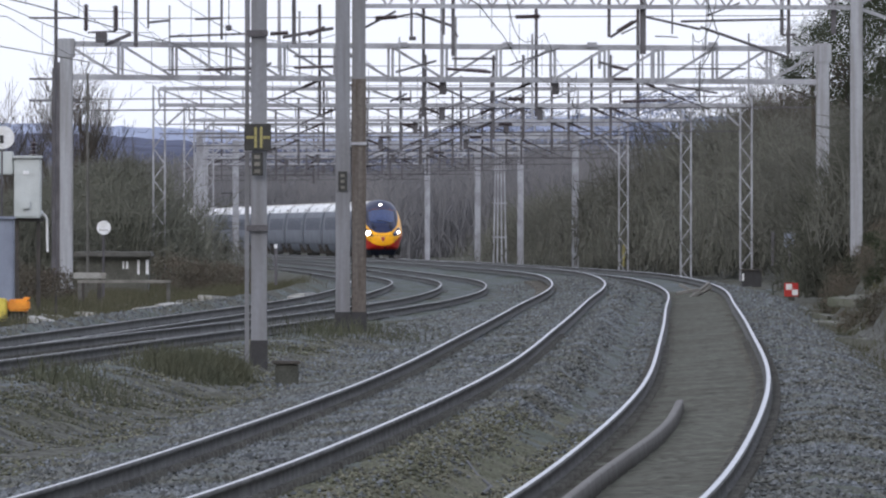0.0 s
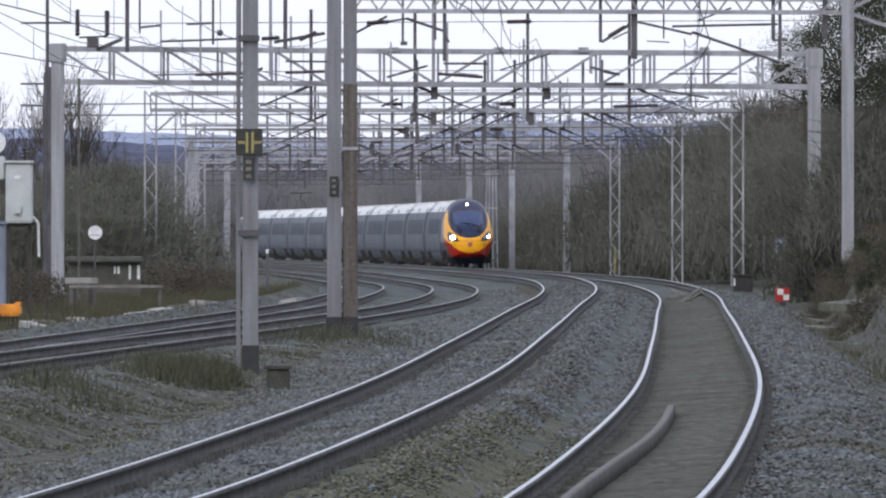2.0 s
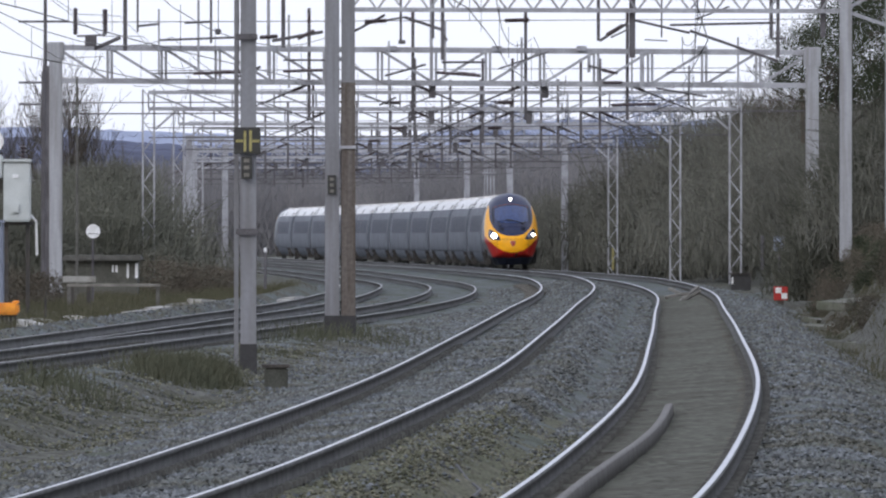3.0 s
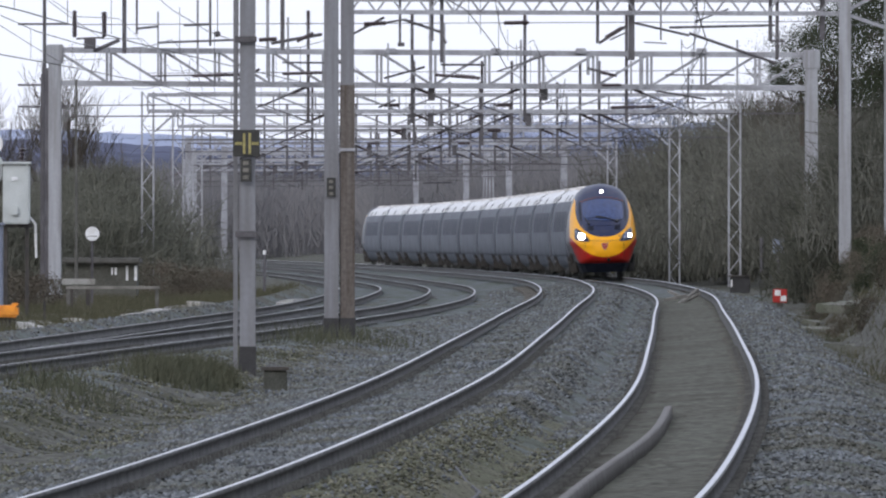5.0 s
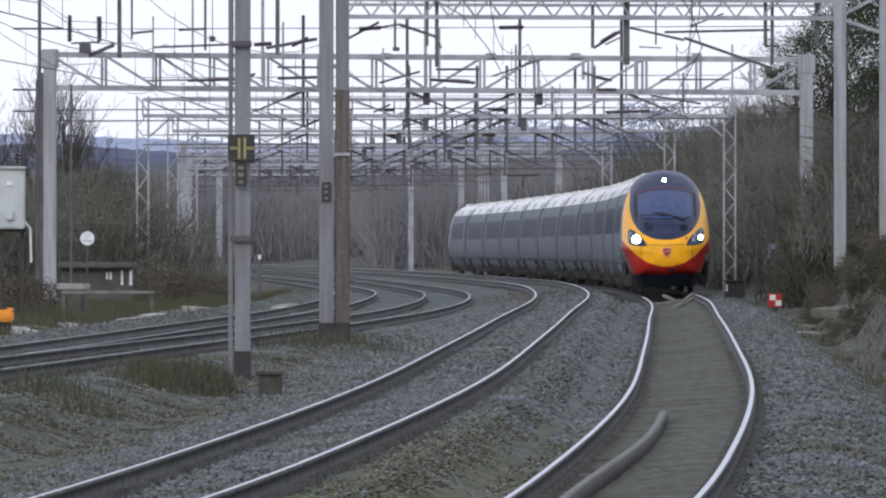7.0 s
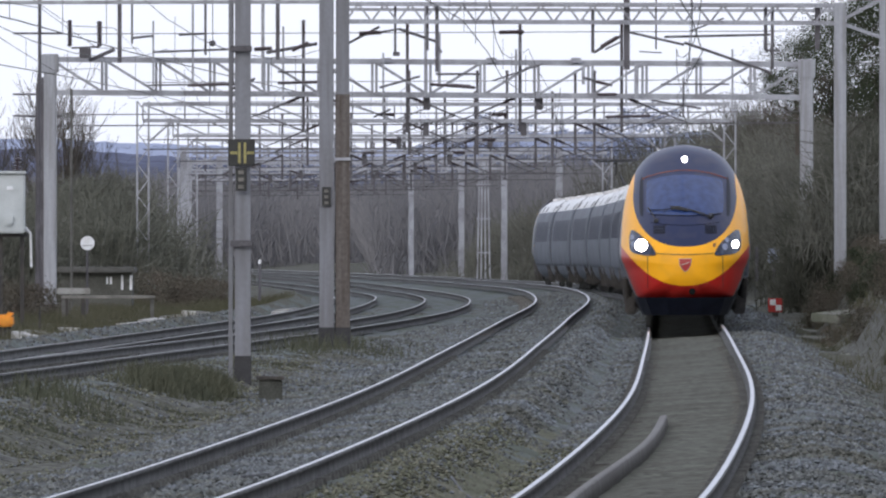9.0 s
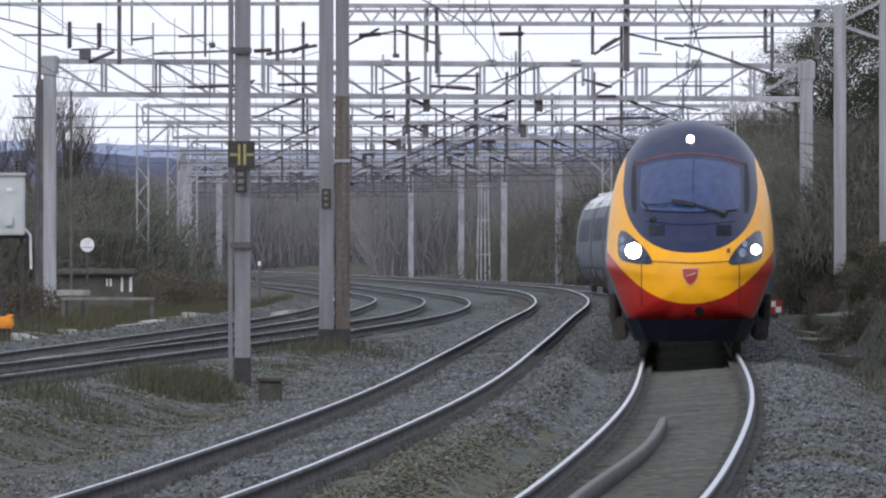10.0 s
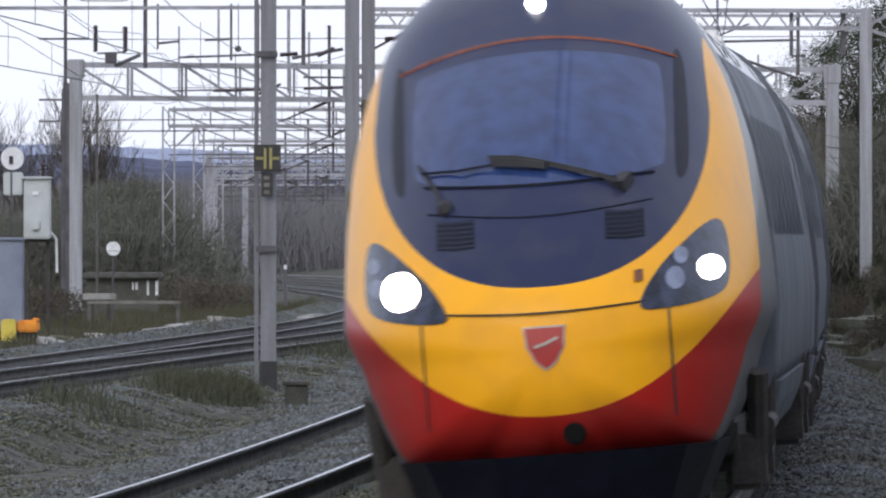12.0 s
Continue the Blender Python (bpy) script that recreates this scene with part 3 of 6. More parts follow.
def nose(t, tail):
    bm = nose_grid(bmesh.new())
    part("nose", bm, LIVERY, t, "yellow, red and navy painted streamlined nose", smooth=True)
    glass = rounded([(-0.74, 2.36), (-0.4, 2.31), (0, 2.29), (0.4, 2.31), (0.74, 2.36), (0.79, 2.44), (0.80, 2.7), (0.78, 2.97), (0.72, 3.04), (0.4, 3.12), (0, 3.15), (-0.4, 3.12), (-0.72, 3.04), (-0.78, 2.97), (-0.80, 2.7), (-0.79, 2.44)], 4)
    bm = on_nose(bmesh.new(), glass, 0.006)
    screen = part("windscreen", bm, SCREEN, t, "blue-black windscreen with painted reflection streaks")
    for s in (-1, 1):
        strip = [(s * 0.86, 2.30), (s * 0.93, 2.36), (s * 0.94, 2.7), (s * 0.92, 3.02), (s * 0.87, 3.1), (s * 0.86, 2.7)]
        part("screen_pillar", on_nose(bmesh.new(), rounded(strip, 3), 0.005, cells=4), NAVY_DARK, t)
    bm = bmesh.new()
    line_on_nose(bm, [(-0.7 + 0.1 * i, 2.16 - 0.06 * math.cos((-0.7 + 0.1 * i) / 0.7 * math.pi / 2)) for i in range(15)], 0.01, 0.003)
    part("panel_joint", bm, NAVY_DARK, t)
    bm = bmesh.new()
    line_on_nose(bm, [(-0.88 + i * 0.044, 3.06 + 0.18 * (1 - (-1 + i * 0.05) ** 2)) for i in range(41)], 0.013)
    part("orange_trim", bm, ORANGE, t)
    bm = bmesh.new()
    line_on_nose(bm, [(0.53, 2.27), (0.42, 2.32), (0.3, 2.36), (0.05, 2.435), (-0.12, 2.475), (-0.3, 2.49)], 0.03, 0.05)
    wiper = part("wiper", bm, BLACK, t)
    bm = bmesh.new()
    line_on_nose(bm, [(-0.1, 2.445), (-0.3, 2.44), (-0.5, 2.42), (-0.74, 2.42)], 0.016, 0.06)
    part("wiper_blade", bm, NAVY_DARK, wiper)
    part("wiper_hinge", line_on_nose(bmesh.new(), [(0.5, 2.25), (0.56, 2.31)], 0.075, 0.03), BLACK, wiper)
    part("wiper_cover", line_on_nose(bmesh.new(), [(0.06, 2.415), (-0.08, 2.44), (-0.28, 2.46)], 0.045, 0.07), BLACK, wiper)
    bm = bmesh.new()
    line_on_nose(bm, [(-0.6, 2.2), (-0.66, 2.33), (-0.76, 2.47)], 0.02, 0.035)
    lathe(bm, [(0.055, 0), (0.05, 0.07), (0.03, 0.08)], 14, pose(-0.59, nose_depth(-0.59, 2.19) + 0.02, 2.19, 90, 0, 0))
    part("wiper_pivot", bm, BLACK, t)
    bm = bmesh.new()
    line_on_nose(bm, [(-0.72 + 0.09 * i, 2.33 - 0.03 * math.cos((-0.72 + 0.09 * i) / 0.72 * math.pi / 2)) for i in range(17)], 0.016, 0.01)
    part("screen_seal", bm, NAVY_DARK, t)
    bm = on_nose(bmesh.new(), [(0.575, 1.655), (0.625, 1.66), (0.625, 1.73), (0.575, 1.725)], 0.02, cells=2)
    part("marker_lens", bm, material("brown_lens", (0.16, 0.05, 0.02), 0.4, bump=0), t, "small brown marker lens")
    for s in (-1, 1):
        shape = [(s * 0.60, 1.50), (s * 0.78, 1.48), (s * 1.02, 1.52), (s * 1.13, 1.60), (s * 1.15, 1.80), (s * 1.12, 1.98), (s * 1.04, 2.0), (s * 0.88, 1.88), (s * 0.70, 1.70)]
        bm = on_nose(bmesh.new(), rounded(shape, 4), 0.012, cells=8)
        lamp = part("headlight", bm, LAMP_GLASS, t, "dark almond-shaped headlight unit")
        r, at = (0.122, (-0.9, 1.69)) if s < 0 else (0.078, (1.035, 1.71))
        disc = [(at[0] + r * math.cos(i * math.pi / 10), at[1] + r * math.sin(i * math.pi / 10)) for i in range(20)]
        bm = on_nose(bmesh.new(), disc, 0.02, cells=3)
        part("lit_lamp", bm, TAIL if tail else BEAM_WARM if s < 0 else BEAM, lamp, "glowing red lamp" if tail else "glowing white lamp")
        for cx, cz, rr in ((s * 0.82, 1.66, 0.06), (s * 0.86, 1.8, 0.045)) if s > 0 else ((-1.06, 1.72, 0.05), (-1.08, 1.86, 0.04)):
            bm = on_nose(bmesh.new(), [(cx + rr * math.cos(i * math.pi / 7), cz + 1.2 * rr * math.sin(i * math.pi / 7)) for i in range(14)], 0.017, cells=2)
            part("lamp_reflector", bm, REFLECTOR, lamp)
        bm = bmesh.new()
        line_on_nose(bm, [(s * 0.77, 1.47 - 0.02 * i) for i in range(34)], 0.012)
        part("panel_joint", bm, BLACK, t)
    r = 0.06
    disc = [(r * math.cos(i * math.pi / 10), 3.47 + r * math.sin(i * math.pi / 10)) for i in range(20)]
    part("marker_light", on_nose(bmesh.new(), disc, 0.02, cells=3), BEAM, t, "glowing white marker light")
    bm = bmesh.new()
    line_on_nose(bm, [(-0.64 + 0.08 * i, 1.53 - 0.03 * math.cos(min(abs(-0.64 + 0.08 * i) / 0.64, 1) * math.pi / 2)) for i in range(17)], 0.012)
    part("panel_joint", bm, BLACK, t)
    shield = [(-0.135, 1.42), (0.135, 1.42), (0.12, 1.29), (0.065, 1.19), (0, 1.14), (-0.065, 1.19), (-0.12, 1.29)]
    badge = part("shield_badge", on_nose(bmesh.new(), shield, 0.012, cells=4), SILVER, t, "silver-edged red shield badge")
    inner = [(x * 0.9, 1.30 + (z - 1.30) * 0.9) for x, z in shield]
    part("shield_face", on_nose(bmesh.new(), inner, 0.018, cells=4), RED, badge)
    bm = bmesh.new()
    line_on_nose(bm, [(-0.07, 1.29), (0.0, 1.31), (0.08, 1.345)], 0.02, 0.022)
    part("badge_mark", bm, SILVER, badge)
    bm = bmesh.new()
    lathe(bm, [(0.07, 0), (0.07, 0.13), (0.05, 0.14)], 14, pose(0.14, nose_depth(0.14, 0.74) + 0.05, 0.74, 90, 0, 0))
    part("towing_socket", bm, material("socket_black", (0.008, 0.008, 0.008), 0.9, spec=0.1, bump=0), t)
    for x in (-0.53, 0.53):
        bm = bmesh.new()
        rim = [(x - 0.12, 1.93), (x, 1.92), (x + 0.12, 1.93), (x + 0.12, 2.02), (x + 0.12, 2.11), (x, 2.1), (x - 0.12, 2.11), (x - 0.12, 2.02)]
        grille = part("vent_grille", on_nose(bm, rim, 0.004, cells=4), NAVY_DARK, t)
        for i in range(6):
            part("grille_slat", line_on_nose(bmesh.new(), [(x - 0.11, 1.945 + i * 0.03), (x, 1.94 + i * 0.03), (x + 0.11, 1.945 + i * 0.03)], 0.01, 0.008), NAVY, grille)
    bm = bmesh.new()
    prof = [(-1.06, 2.3), (-1.0, 1.0), (-0.82, 0.45), (-0.38, 0.22), (0.38, 0.22), (0.82, 0.45), (1.0, 1.0), (1.06, 2.3)]
    lo = [bm.verts.new((x * 0.84, y + 0.25, 0.26)) for x, y in prof]
    hi = [bm.verts.new((x, y, 0.62)) for x, y in prof]
    back_lo, back_hi = [bm.verts.new((x * 0.84, 2.9, 0.26)) for x, y in prof], [bm.verts.new((x, 2.9, 0.62)) for x, y in prof]
    for i in range(7):
        bm.faces.new((lo[i], lo[i + 1], hi[i + 1], hi[i]))
        bm.faces.new((hi[i], hi[i + 1], back_hi[i + 1], back_hi[i]))
        bm.faces.new((back_lo[i], back_lo[i + 1], lo[i + 1], lo[i]))
    bmesh.ops.recalc_face_normals(bm, faces=bm.faces)
    part("front_skirt", bm, NAVY_DARK, t, "black lower front skirt")


LEAD, MID = 25.0, 23.9
SPEED, START = 55.285, 690.1
cars = [carriage(LEAD, True)]
plain = carriage(MID, False)
cars.append(plain)
for i in range(8):
    cars.append(copy_thing(plain, Matrix()) if i != 6 else carriage(MID, False, True))
rear = carriage(LEAD, True, tail=True)
cars.append(rear)

along_y = np.arange(20, 1400, 0.5)
along_s = np.concatenate([[0], np.cumsum(np.hypot(np.diff(line_x(along_y)), np.diff(along_y)))])
along_s = along_s - np.interp(45, along_y, along_s)
lean = spline([(20, -4.6), (72, -4.3), (83, -3.7), (99, -2.7), (116, -1.7), (130, -0.9), (160, -0.1), (250, -0.3), (330, -1.0), (400, -1.2), (700, -1.0), (1300, -1.0)])


def car_pose(front, length, turned):
    """Pose of a car whose leading end is front metres along the line."""
    ya = float(np.interp(front + 3.6, along_s, along_y))
    yb = float(np.interp(front + length - 4.2, along_s, along_y))
    pa, pb = spot(ya), spot(yb)
    d = (pb - pa).normalized()
    q = d.to_track_quat("Y", "Z").to_matrix().to_4x4()
    tip = pa - d * 3.6
    m = Matrix.Translation(tip) @ q @ pose(0, 0, 0, 0, float(lean(ya)), 0)
    if turned:
        m = m @ pose(0, length, 0, 0, 0, 180)
    return m


def motions():
    """Every car runs along the near line at the train's speed."""
    times = [i * 0.5 for i in range(25)]
    behind = 0.0
    for car in cars:
        length = LEAD if car in (cars[0], rear) else MID
        walk(car, [(t, car_pose(START - SPEED * t + behind, length, car is rear)) for t in times])
        behind += length


# ---------------------------------------------------------------- overhead line
def at_x(u, y):
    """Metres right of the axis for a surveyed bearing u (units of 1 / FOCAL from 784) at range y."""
    return (u - 784) * y / FOCAL


def at_z(v, y):
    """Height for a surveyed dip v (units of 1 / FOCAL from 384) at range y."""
    return EYE - (v - 384) * y / FOCAL


def lattice_mast(t, x, y, z, top, w, step=0.55):
    """Two legs with zigzag lacing, each bar a part."""
    for s in (-1, 1):
        part("mast_leg", beam(bmesh.new(), (x + s * w / 2, y, z), (x + s * w / 2, y, top), 0.07, 0.07), STEEL, t)
    n = max(int((top - z) / step), 2)
    for i in range(n):
        za, zb = z + (top - z) * i / n, z + (top - z) * (i + 1) / n
        s = 1 if i % 2 else -1
        part("lacing_bar", beam(bmesh.new(), (x - s * w / 2, y, za), (x + s * w / 2, y, zb), 0.04, 0.04), STEEL, t)


def h_column(bm, x, y, z, top, w=0.25, deep=0.25, turn=0.0):
    """A broad-flange steel column."""
    m = pose(x, y, 0, 0, 0, turn)
    a, b, f, w2 = w / 2, deep / 2, 0.025, 0.014
    outline = [(-a, -b), (a, -b), (a, -b + f), (w2, -b + f), (w2, b - f), (a, b - f), (a, b), (-a, b), (-a, b - f), (-w2, b - f), (-w2, -b + f), (-a, -b + f)]
    lo = [bm.verts.new(m @ Vector((bearing, dip, z))) for bearing, dip in outline]
    hi = [bm.verts.new(m @ Vector((bearing, dip, top))) for bearing, dip in outline]
    for i in range(12):
        j = (i + 1) % 12
        bm.faces.new((lo[i], lo[j], hi[j], hi[i]))
    bm.faces.new(lo[::-1])
    bm.faces.new(hi)
    return bm


def insulator(a, b, parent, r=0.09, sheds=6):
    a, b = Vector(a), Vector(b)
    q = (b - a).to_track_quat("Z", "Y").to_matrix().to_4x4()
    length = (b - a).length
    prof = [(0.03, 0)]
    for i in range(sheds):
        z = length * (i + 0.5) / sheds
        prof += [(0.045, z - length * 0.3 / sheds), (r, z), (0.045, z + length * 0.12 / sheds)]
    prof.append((0.03, length))
    return part("insulator", lathe(bmesh.new(), prof, 8, Matrix.Translation(a) @ q), PORCELAIN, parent, "brown ribbed insulator")


def registration(t, x, y, low, high, reach, arm_z):
    """A drop post with its sloping arm, insulator and steady arm."""
    part("drop_post", beam(bmesh.new(), (x, y, low), (x, y, high), 0.1, 0.1), STEEL_DARK, t)
    s = 1 if reach > 0 else -1
    a, b = Vector((x, y, arm_z)), Vector((x + reach, y, arm_z - 0.42 * abs(reach)))
    part("registration_arm", bar(bmesh.new(), a + (b - a) * 0.35, b, 0.03), STEEL_DARK, t)
    insulator(a, a + (b - a) * 0.36, t, 0.08)
    part("steady_arm", bar(bmesh.new(), b, b + Vector((s * 0.75, 0, -0.28)), 0.02), STEEL_DARK, t)
    part("brace", bar(bmesh.new(), (x, y, low + 0.05), b, 0.018), STEEL_DARK, t)


def portal(y, xl, xr, bottom, depth, left, right, zl, zr, drops, tilt=0.0, bays=12, chord=0.13, warren=False):
    """A truss over the lines on two masts."""
    t = thing("overhead_line_portal", "grey steel truss portal spanning the tracks, hung with insulators", "line portal", group="overhead line portals")
    for x, kind, z in ((xl, left, zl), (xr, right, zr)):
        top = bottom + depth + 0.12 + (tilt if x == xr else 0)
        if kind == "h":
            bm = h_column(bmesh.new(), x, y, z, top, 0.3, 0.3, 12)
            part("mast", bm, STEEL, t)
        elif kind == "post":
            bm = box(bmesh.new(), x - 0.2, x + 0.2, y - 0.2, y + 0.2, z, top - 0.2, 0.03)
            box(bm, x - 0.27, x + 0.27, y - 0.24, y + 0.24, top - 0.55, top + 0.05, 0.03)
            part("mast", bm, POST_PALE, t, "pale streaked concrete-clad mast")
        elif kind == "lattice":
            lattice_mast(t, x, y, z, top, 0.42)
            s = 1 if x < xr else -1
            part("knee_brace", beam(bmesh.new(), (x + s * 0.26, y, bottom - 0.75), (x + s * 1.1, y, bottom), 0.07, 0.07), STEEL, t)
    for k, dz in (("bottom_chord", 0), ("top_chord", depth)):
        part(k, beam(bmesh.new(), (xl, y, bottom + dz), (xr, y, bottom + dz + tilt), chord, chord), STEEL, t)
    for i in range(bays):
        xa, xb = xl + (xr - xl) * i / bays, xl + (xr - xl) * (i + 1) / bays
        ta, tb = tilt * i / bays, tilt * (i + 1) / bays
        w = chord * 0.48
        if warren:
            xm, tm = (xa + xb) / 2, (ta + tb) / 2
            part("truss_brace", beam(bmesh.new(), (xa, y, bottom + ta), (xm, y, bottom + depth + tm), w, w), STEEL, t)
            part("truss_brace", beam(bmesh.new(), (xm, y, bottom + depth + tm), (xb, y, bottom + tb), w, w), STEEL, t)
            continue
        for dx in (-0.065, 0.065) if chord > 0.15 else (0.0,):
            part("truss_post", beam(bmesh.new(), (xa + dx, y, bottom + ta), (xa + dx, y, bottom + depth + ta), w, w), STEEL, t)
        if xb < (xl + xr) / 2:
            part("truss_brace", beam(bmesh.new(), (xa, y, bottom + depth + ta), (xb, y, bottom + tb), w, w), STEEL, t)
        else:
            part("truss_brace", beam(bmesh.new(), (xa, y, bottom + ta), (xb, y, bottom + depth + tb), w, w), STEEL, t)
    for i, x in enumerate(drops):
        registration(t, x, y + 0.2, bottom - 1.25, bottom + depth + 0.75, 1.5 if i % 2 else -1.4, bottom - 0.1)
        insulator((x, y + 0.2, bottom + depth + 0.75), (x, y + 0.2, bottom + depth + 1.25), t)
    if drops:
        for dz, r in ((-0.7, 0.018), (-1.05, 0.022), (depth + 0.8, 0.014)):
            part("cross_span_wire", bar(bmesh.new(), (xl, y + 0.3, bottom + dz), (xr, y + 0.3, bottom + dz + 0.1), r, 5), STEEL_DARK, t)
        for x in drops[1:3]:
            insulator((x - 0.9, y + 0.3, bottom - 0.7), (x - 0.4, y + 0.3, bottom - 0.7), t, 0.08)
            part("equipment_bracket", box(bmesh.new(), x + 0.5, x + 0.72, y + 0.15, y + 0.35, bottom - 0.55, bottom - 0.05, 0.02), STEEL_DARK, t)
    return t


def tracks_at(y):
    return [float(line_x(y) + f(y)) for f in (side_d, side_c, side_b, side_a)]


POST_PALE = material("pale_mast", (0.34, 0.35, 0.375), 0.8, second=(0.25, 0.25, 0.26), scale=1.2, fine=12, spread=0.06, bump=0.05, streak=True)
second_portal = portal(365, -11.85, 11.95, 6.36, 1.04, "post", "post", -0.3, 1.6, [x - 1.2 for x in tracks_at(365)], -0.16, 14, 0.17)
for y, xl, xr, bottom, left, right, zl, zr in (
        (425, -10.4, 11.1, 6.05, "lattice", "lattice", -0.7, -0.4), (480, -10.5, 10.05, 5.95, "lattice", "lattice", -0.8, -0.75),
        (540, -10.9, 8.4, 5.65, "lattice", "lattice", -0.9, -0.75), (592, -12.43, 6.75, 5.6, "h", "h", -1.0, -0.85),
        (645, -11.53, 4.3, 5.5, "h", "h", -1.1, -0.95), (690, -14.15, 2.05, 5.45, "h", "h", -1.2, -1.0), (735, -15.6, -1.0, 5.3, "h", "h", -1.25, -1.1)):
    portal(y, xl, xr, bottom, 0.6, left, right, zl, zr, [x - 1.2 for x in tracks_at(y)] + [x + 1.3 for x in tracks_at(y)[1:3]], 0, 14)

# a four-legged anchor mast beyond the curve
t = thing("anchor_mast", "pale four-legged anchor mast with cross ties", "line mast")
for bearing in (873, 880, 888, 896):
    part("mast_leg", beam(bmesh.new(), (at_x(bearing, 655), 655, -1.1), (at_x(bearing * 0.6 + 354, 655), 655, 6.2), 0.09, 0.09), STEEL, t)
for v in (300, 360, 420):
    part("cross_tie", beam(bmesh.new(), (at_x(872, 655), 655.1, at_z(v, 655)), (at_x(897, 655), 655.1, at_z(v, 655)), 0.06, 0.08), STEEL, t)
# the nearest portal: a shallow braced beam carried by the pair of masts between the lines and one on the bank
near = portal(285, -2.00, 10.16, 7.14, 0.43, "none", "none", 0, 0, [], -0.04, 19, 0.107, True)
bm = box(bmesh.new(), 10.01, 10.30, 284.8, 285.2, -0.6, 7.6, 0.02)
part("mast", bm, POST_PALE, near, "pale square mast on the bank")
part("mast", h_column(bmesh.new(), -2.08, 285, -0.8, 7.8, 0.28, 0.28, 0), POST_GREY, near)
part("bank_bracket", beam(bmesh.new(), Vector((10.16, 285, 7.10)), Vector((11.61, 285, 6.60)), 0.08, 0.08), STEEL, near)
part("bank_bracket", beam(bmesh.new(), Vector((10.16, 285, 7.15)), Vector((11.47, 285, 7.85)), 0.08, 0.08), STEEL, near)
part("left_beam", beam(bmesh.new(), Vector((-11.63, 283, 7.56)), Vector((-2.54, 283, 7.58)), 0.07, 0.09), STEEL, near)
part("rear_beam", beam(bmesh.new(), Vector((-2.13, 303, 7.78)), Vector((10.80, 303, 7.75)), 0.08, 0.08), STEEL, near)
for x0, y0, x1, y1, w in ((240, -40, 240, 84, 0.1), (520, -40, 520, 78, 0.1), (785, -20, 785, 62, 0.07), (802, -20, 802, 100, 0.09), (1078, -10, 1078, 66, 0.08),
                          (1138, -40, 1138, 96, 0.15), (1384, -20, 1384, 62, 0.09), (1396, -20, 1396, 96, 0.08), (1476, -20, 1476, 60, 0.13), (392, -30, 392, 70, 0.06),
                          (440, -30, 440, 120, 0.06), (262, -30, 262, 50, 0.05), (1190, -30, 1190, 60, 0.04), (728, -20, 728, 68, 0.06)):
    part("drop_post", beam(bmesh.new(), (at_x(x0, 285), 285.2, at_z(y0, 285)), (at_x(x1, 285), 285.2, at_z(y1, 285)), w, w), STEEL_DARK, near)
for x0, y0, x1, y1, r in ((1080, 66, 1128, 36, 0.035), (1135, 28, 1240, 52, 0.03), (1240, 48, 1396, 102, 0.035), (1100, 60, 1132, 45, 0.02), (1205, 38, 1392, 34, 0.03),
                          (664, 36, 735, 24, 0.025), (735, 24, 806, 48, 0.035), (640, 52, 700, 20, 0.03), (262, 40, 300, 36, 0.03), (345, 34, 392, 32, 0.03), (655, 10, 700, 10, 0.03),
                          (500, 66, 590, 50, 0.04), (800, 48, 810, 66, 0.03), (1250, 28, 1310, 5, 0.02), (1384, 62, 1410, 62, 0.03), (724, 68, 736, 68, 0.05), (1160, 64, 1200, 66, 0.015)):
    part("registration_arm", bar(bmesh.new(), (at_x(x0, 285), 285.2, at_z(y0, 285)), (at_x(x1, 285), 285.2, at_z(y1, 285)), r), STEEL_DARK, near)
for x0, y0, x1, y1, r in ((912, 30, 956, 29, 0.06), (664, 32, 704, 30, 0.075), (205, 10, 205, 55, 0.07), (152, 8, 152, 55, 0.07), (478, 60, 510, 58, 0.07), (1092, 56, 1122, 38, 0.06),
                          (545, 62, 575, 48, 0.06), (1048, 12, 1066, 10, 0.05)):
    insulator((at_x(x0, 285), 285.2, at_z(y0, 285)), (at_x(x1, 285), 285.2, at_z(y1, 285)), near, r, 7)
bm = bmesh.new()
bmesh.ops.create_icosphere(bm, subdivisions=2, radius=0.08, matrix=Matrix.Translation(Vector((-5.26, 285, 6.60))))
part("balance_weight", bm, STEEL_DARK, near)
bm = bar(bmesh.new(), Vector((-5.26, 285, 6.60)), Vector((-5.26, 285, 7.71)), 0.012)
part("weight_wire", bm, WIRE, near)
# fittings on the second portal's left end
second_fit = thing("switch_gear", "dark overhead line switch with insulators on a portal", "switch gear")
bm = box(bmesh.new(), -10.89, -10.53, 363.6, 364, 7.42, 7.74, 0.02)
part("switch_box", bm, STEEL_DARK, second_fit)
part("switch_arm", bar(bmesh.new(), Vector((-11.15, 364, 7.74)), Vector((-10.27, 364, 7.78)), 0.03), STEEL_DARK, second_fit)
insulator(Vector((-11.21, 364, 7.78)), Vector((-11.21, 364, 8.63)), second_fit, 0.08, 8)
insulator(Vector((-10.28, 364, 7.79)), Vector((-10.30, 364, 8.59)), second_fit, 0.08, 8)
part("jumper", bar(bmesh.new(), Vector((-10.60, 364, 7.35)), Vector((-9.79, 364, 7.70)), 0.06), STEEL_DARK, second_fit)
for x0, y0, x1, y1 in ((420, 122, 360, 124), (590, 118, 520, 120), (870, 128, 790, 122), (1180, 178, 1100, 180), (600, 150, 640, 152)):
    insulator((at_x(x0, 363.7), 363.7, at_z(y0, 363.7)), (at_x(x1, 363.7), 363.7, at_z(y1, 363.7)), second_fit, 0.06, 9)

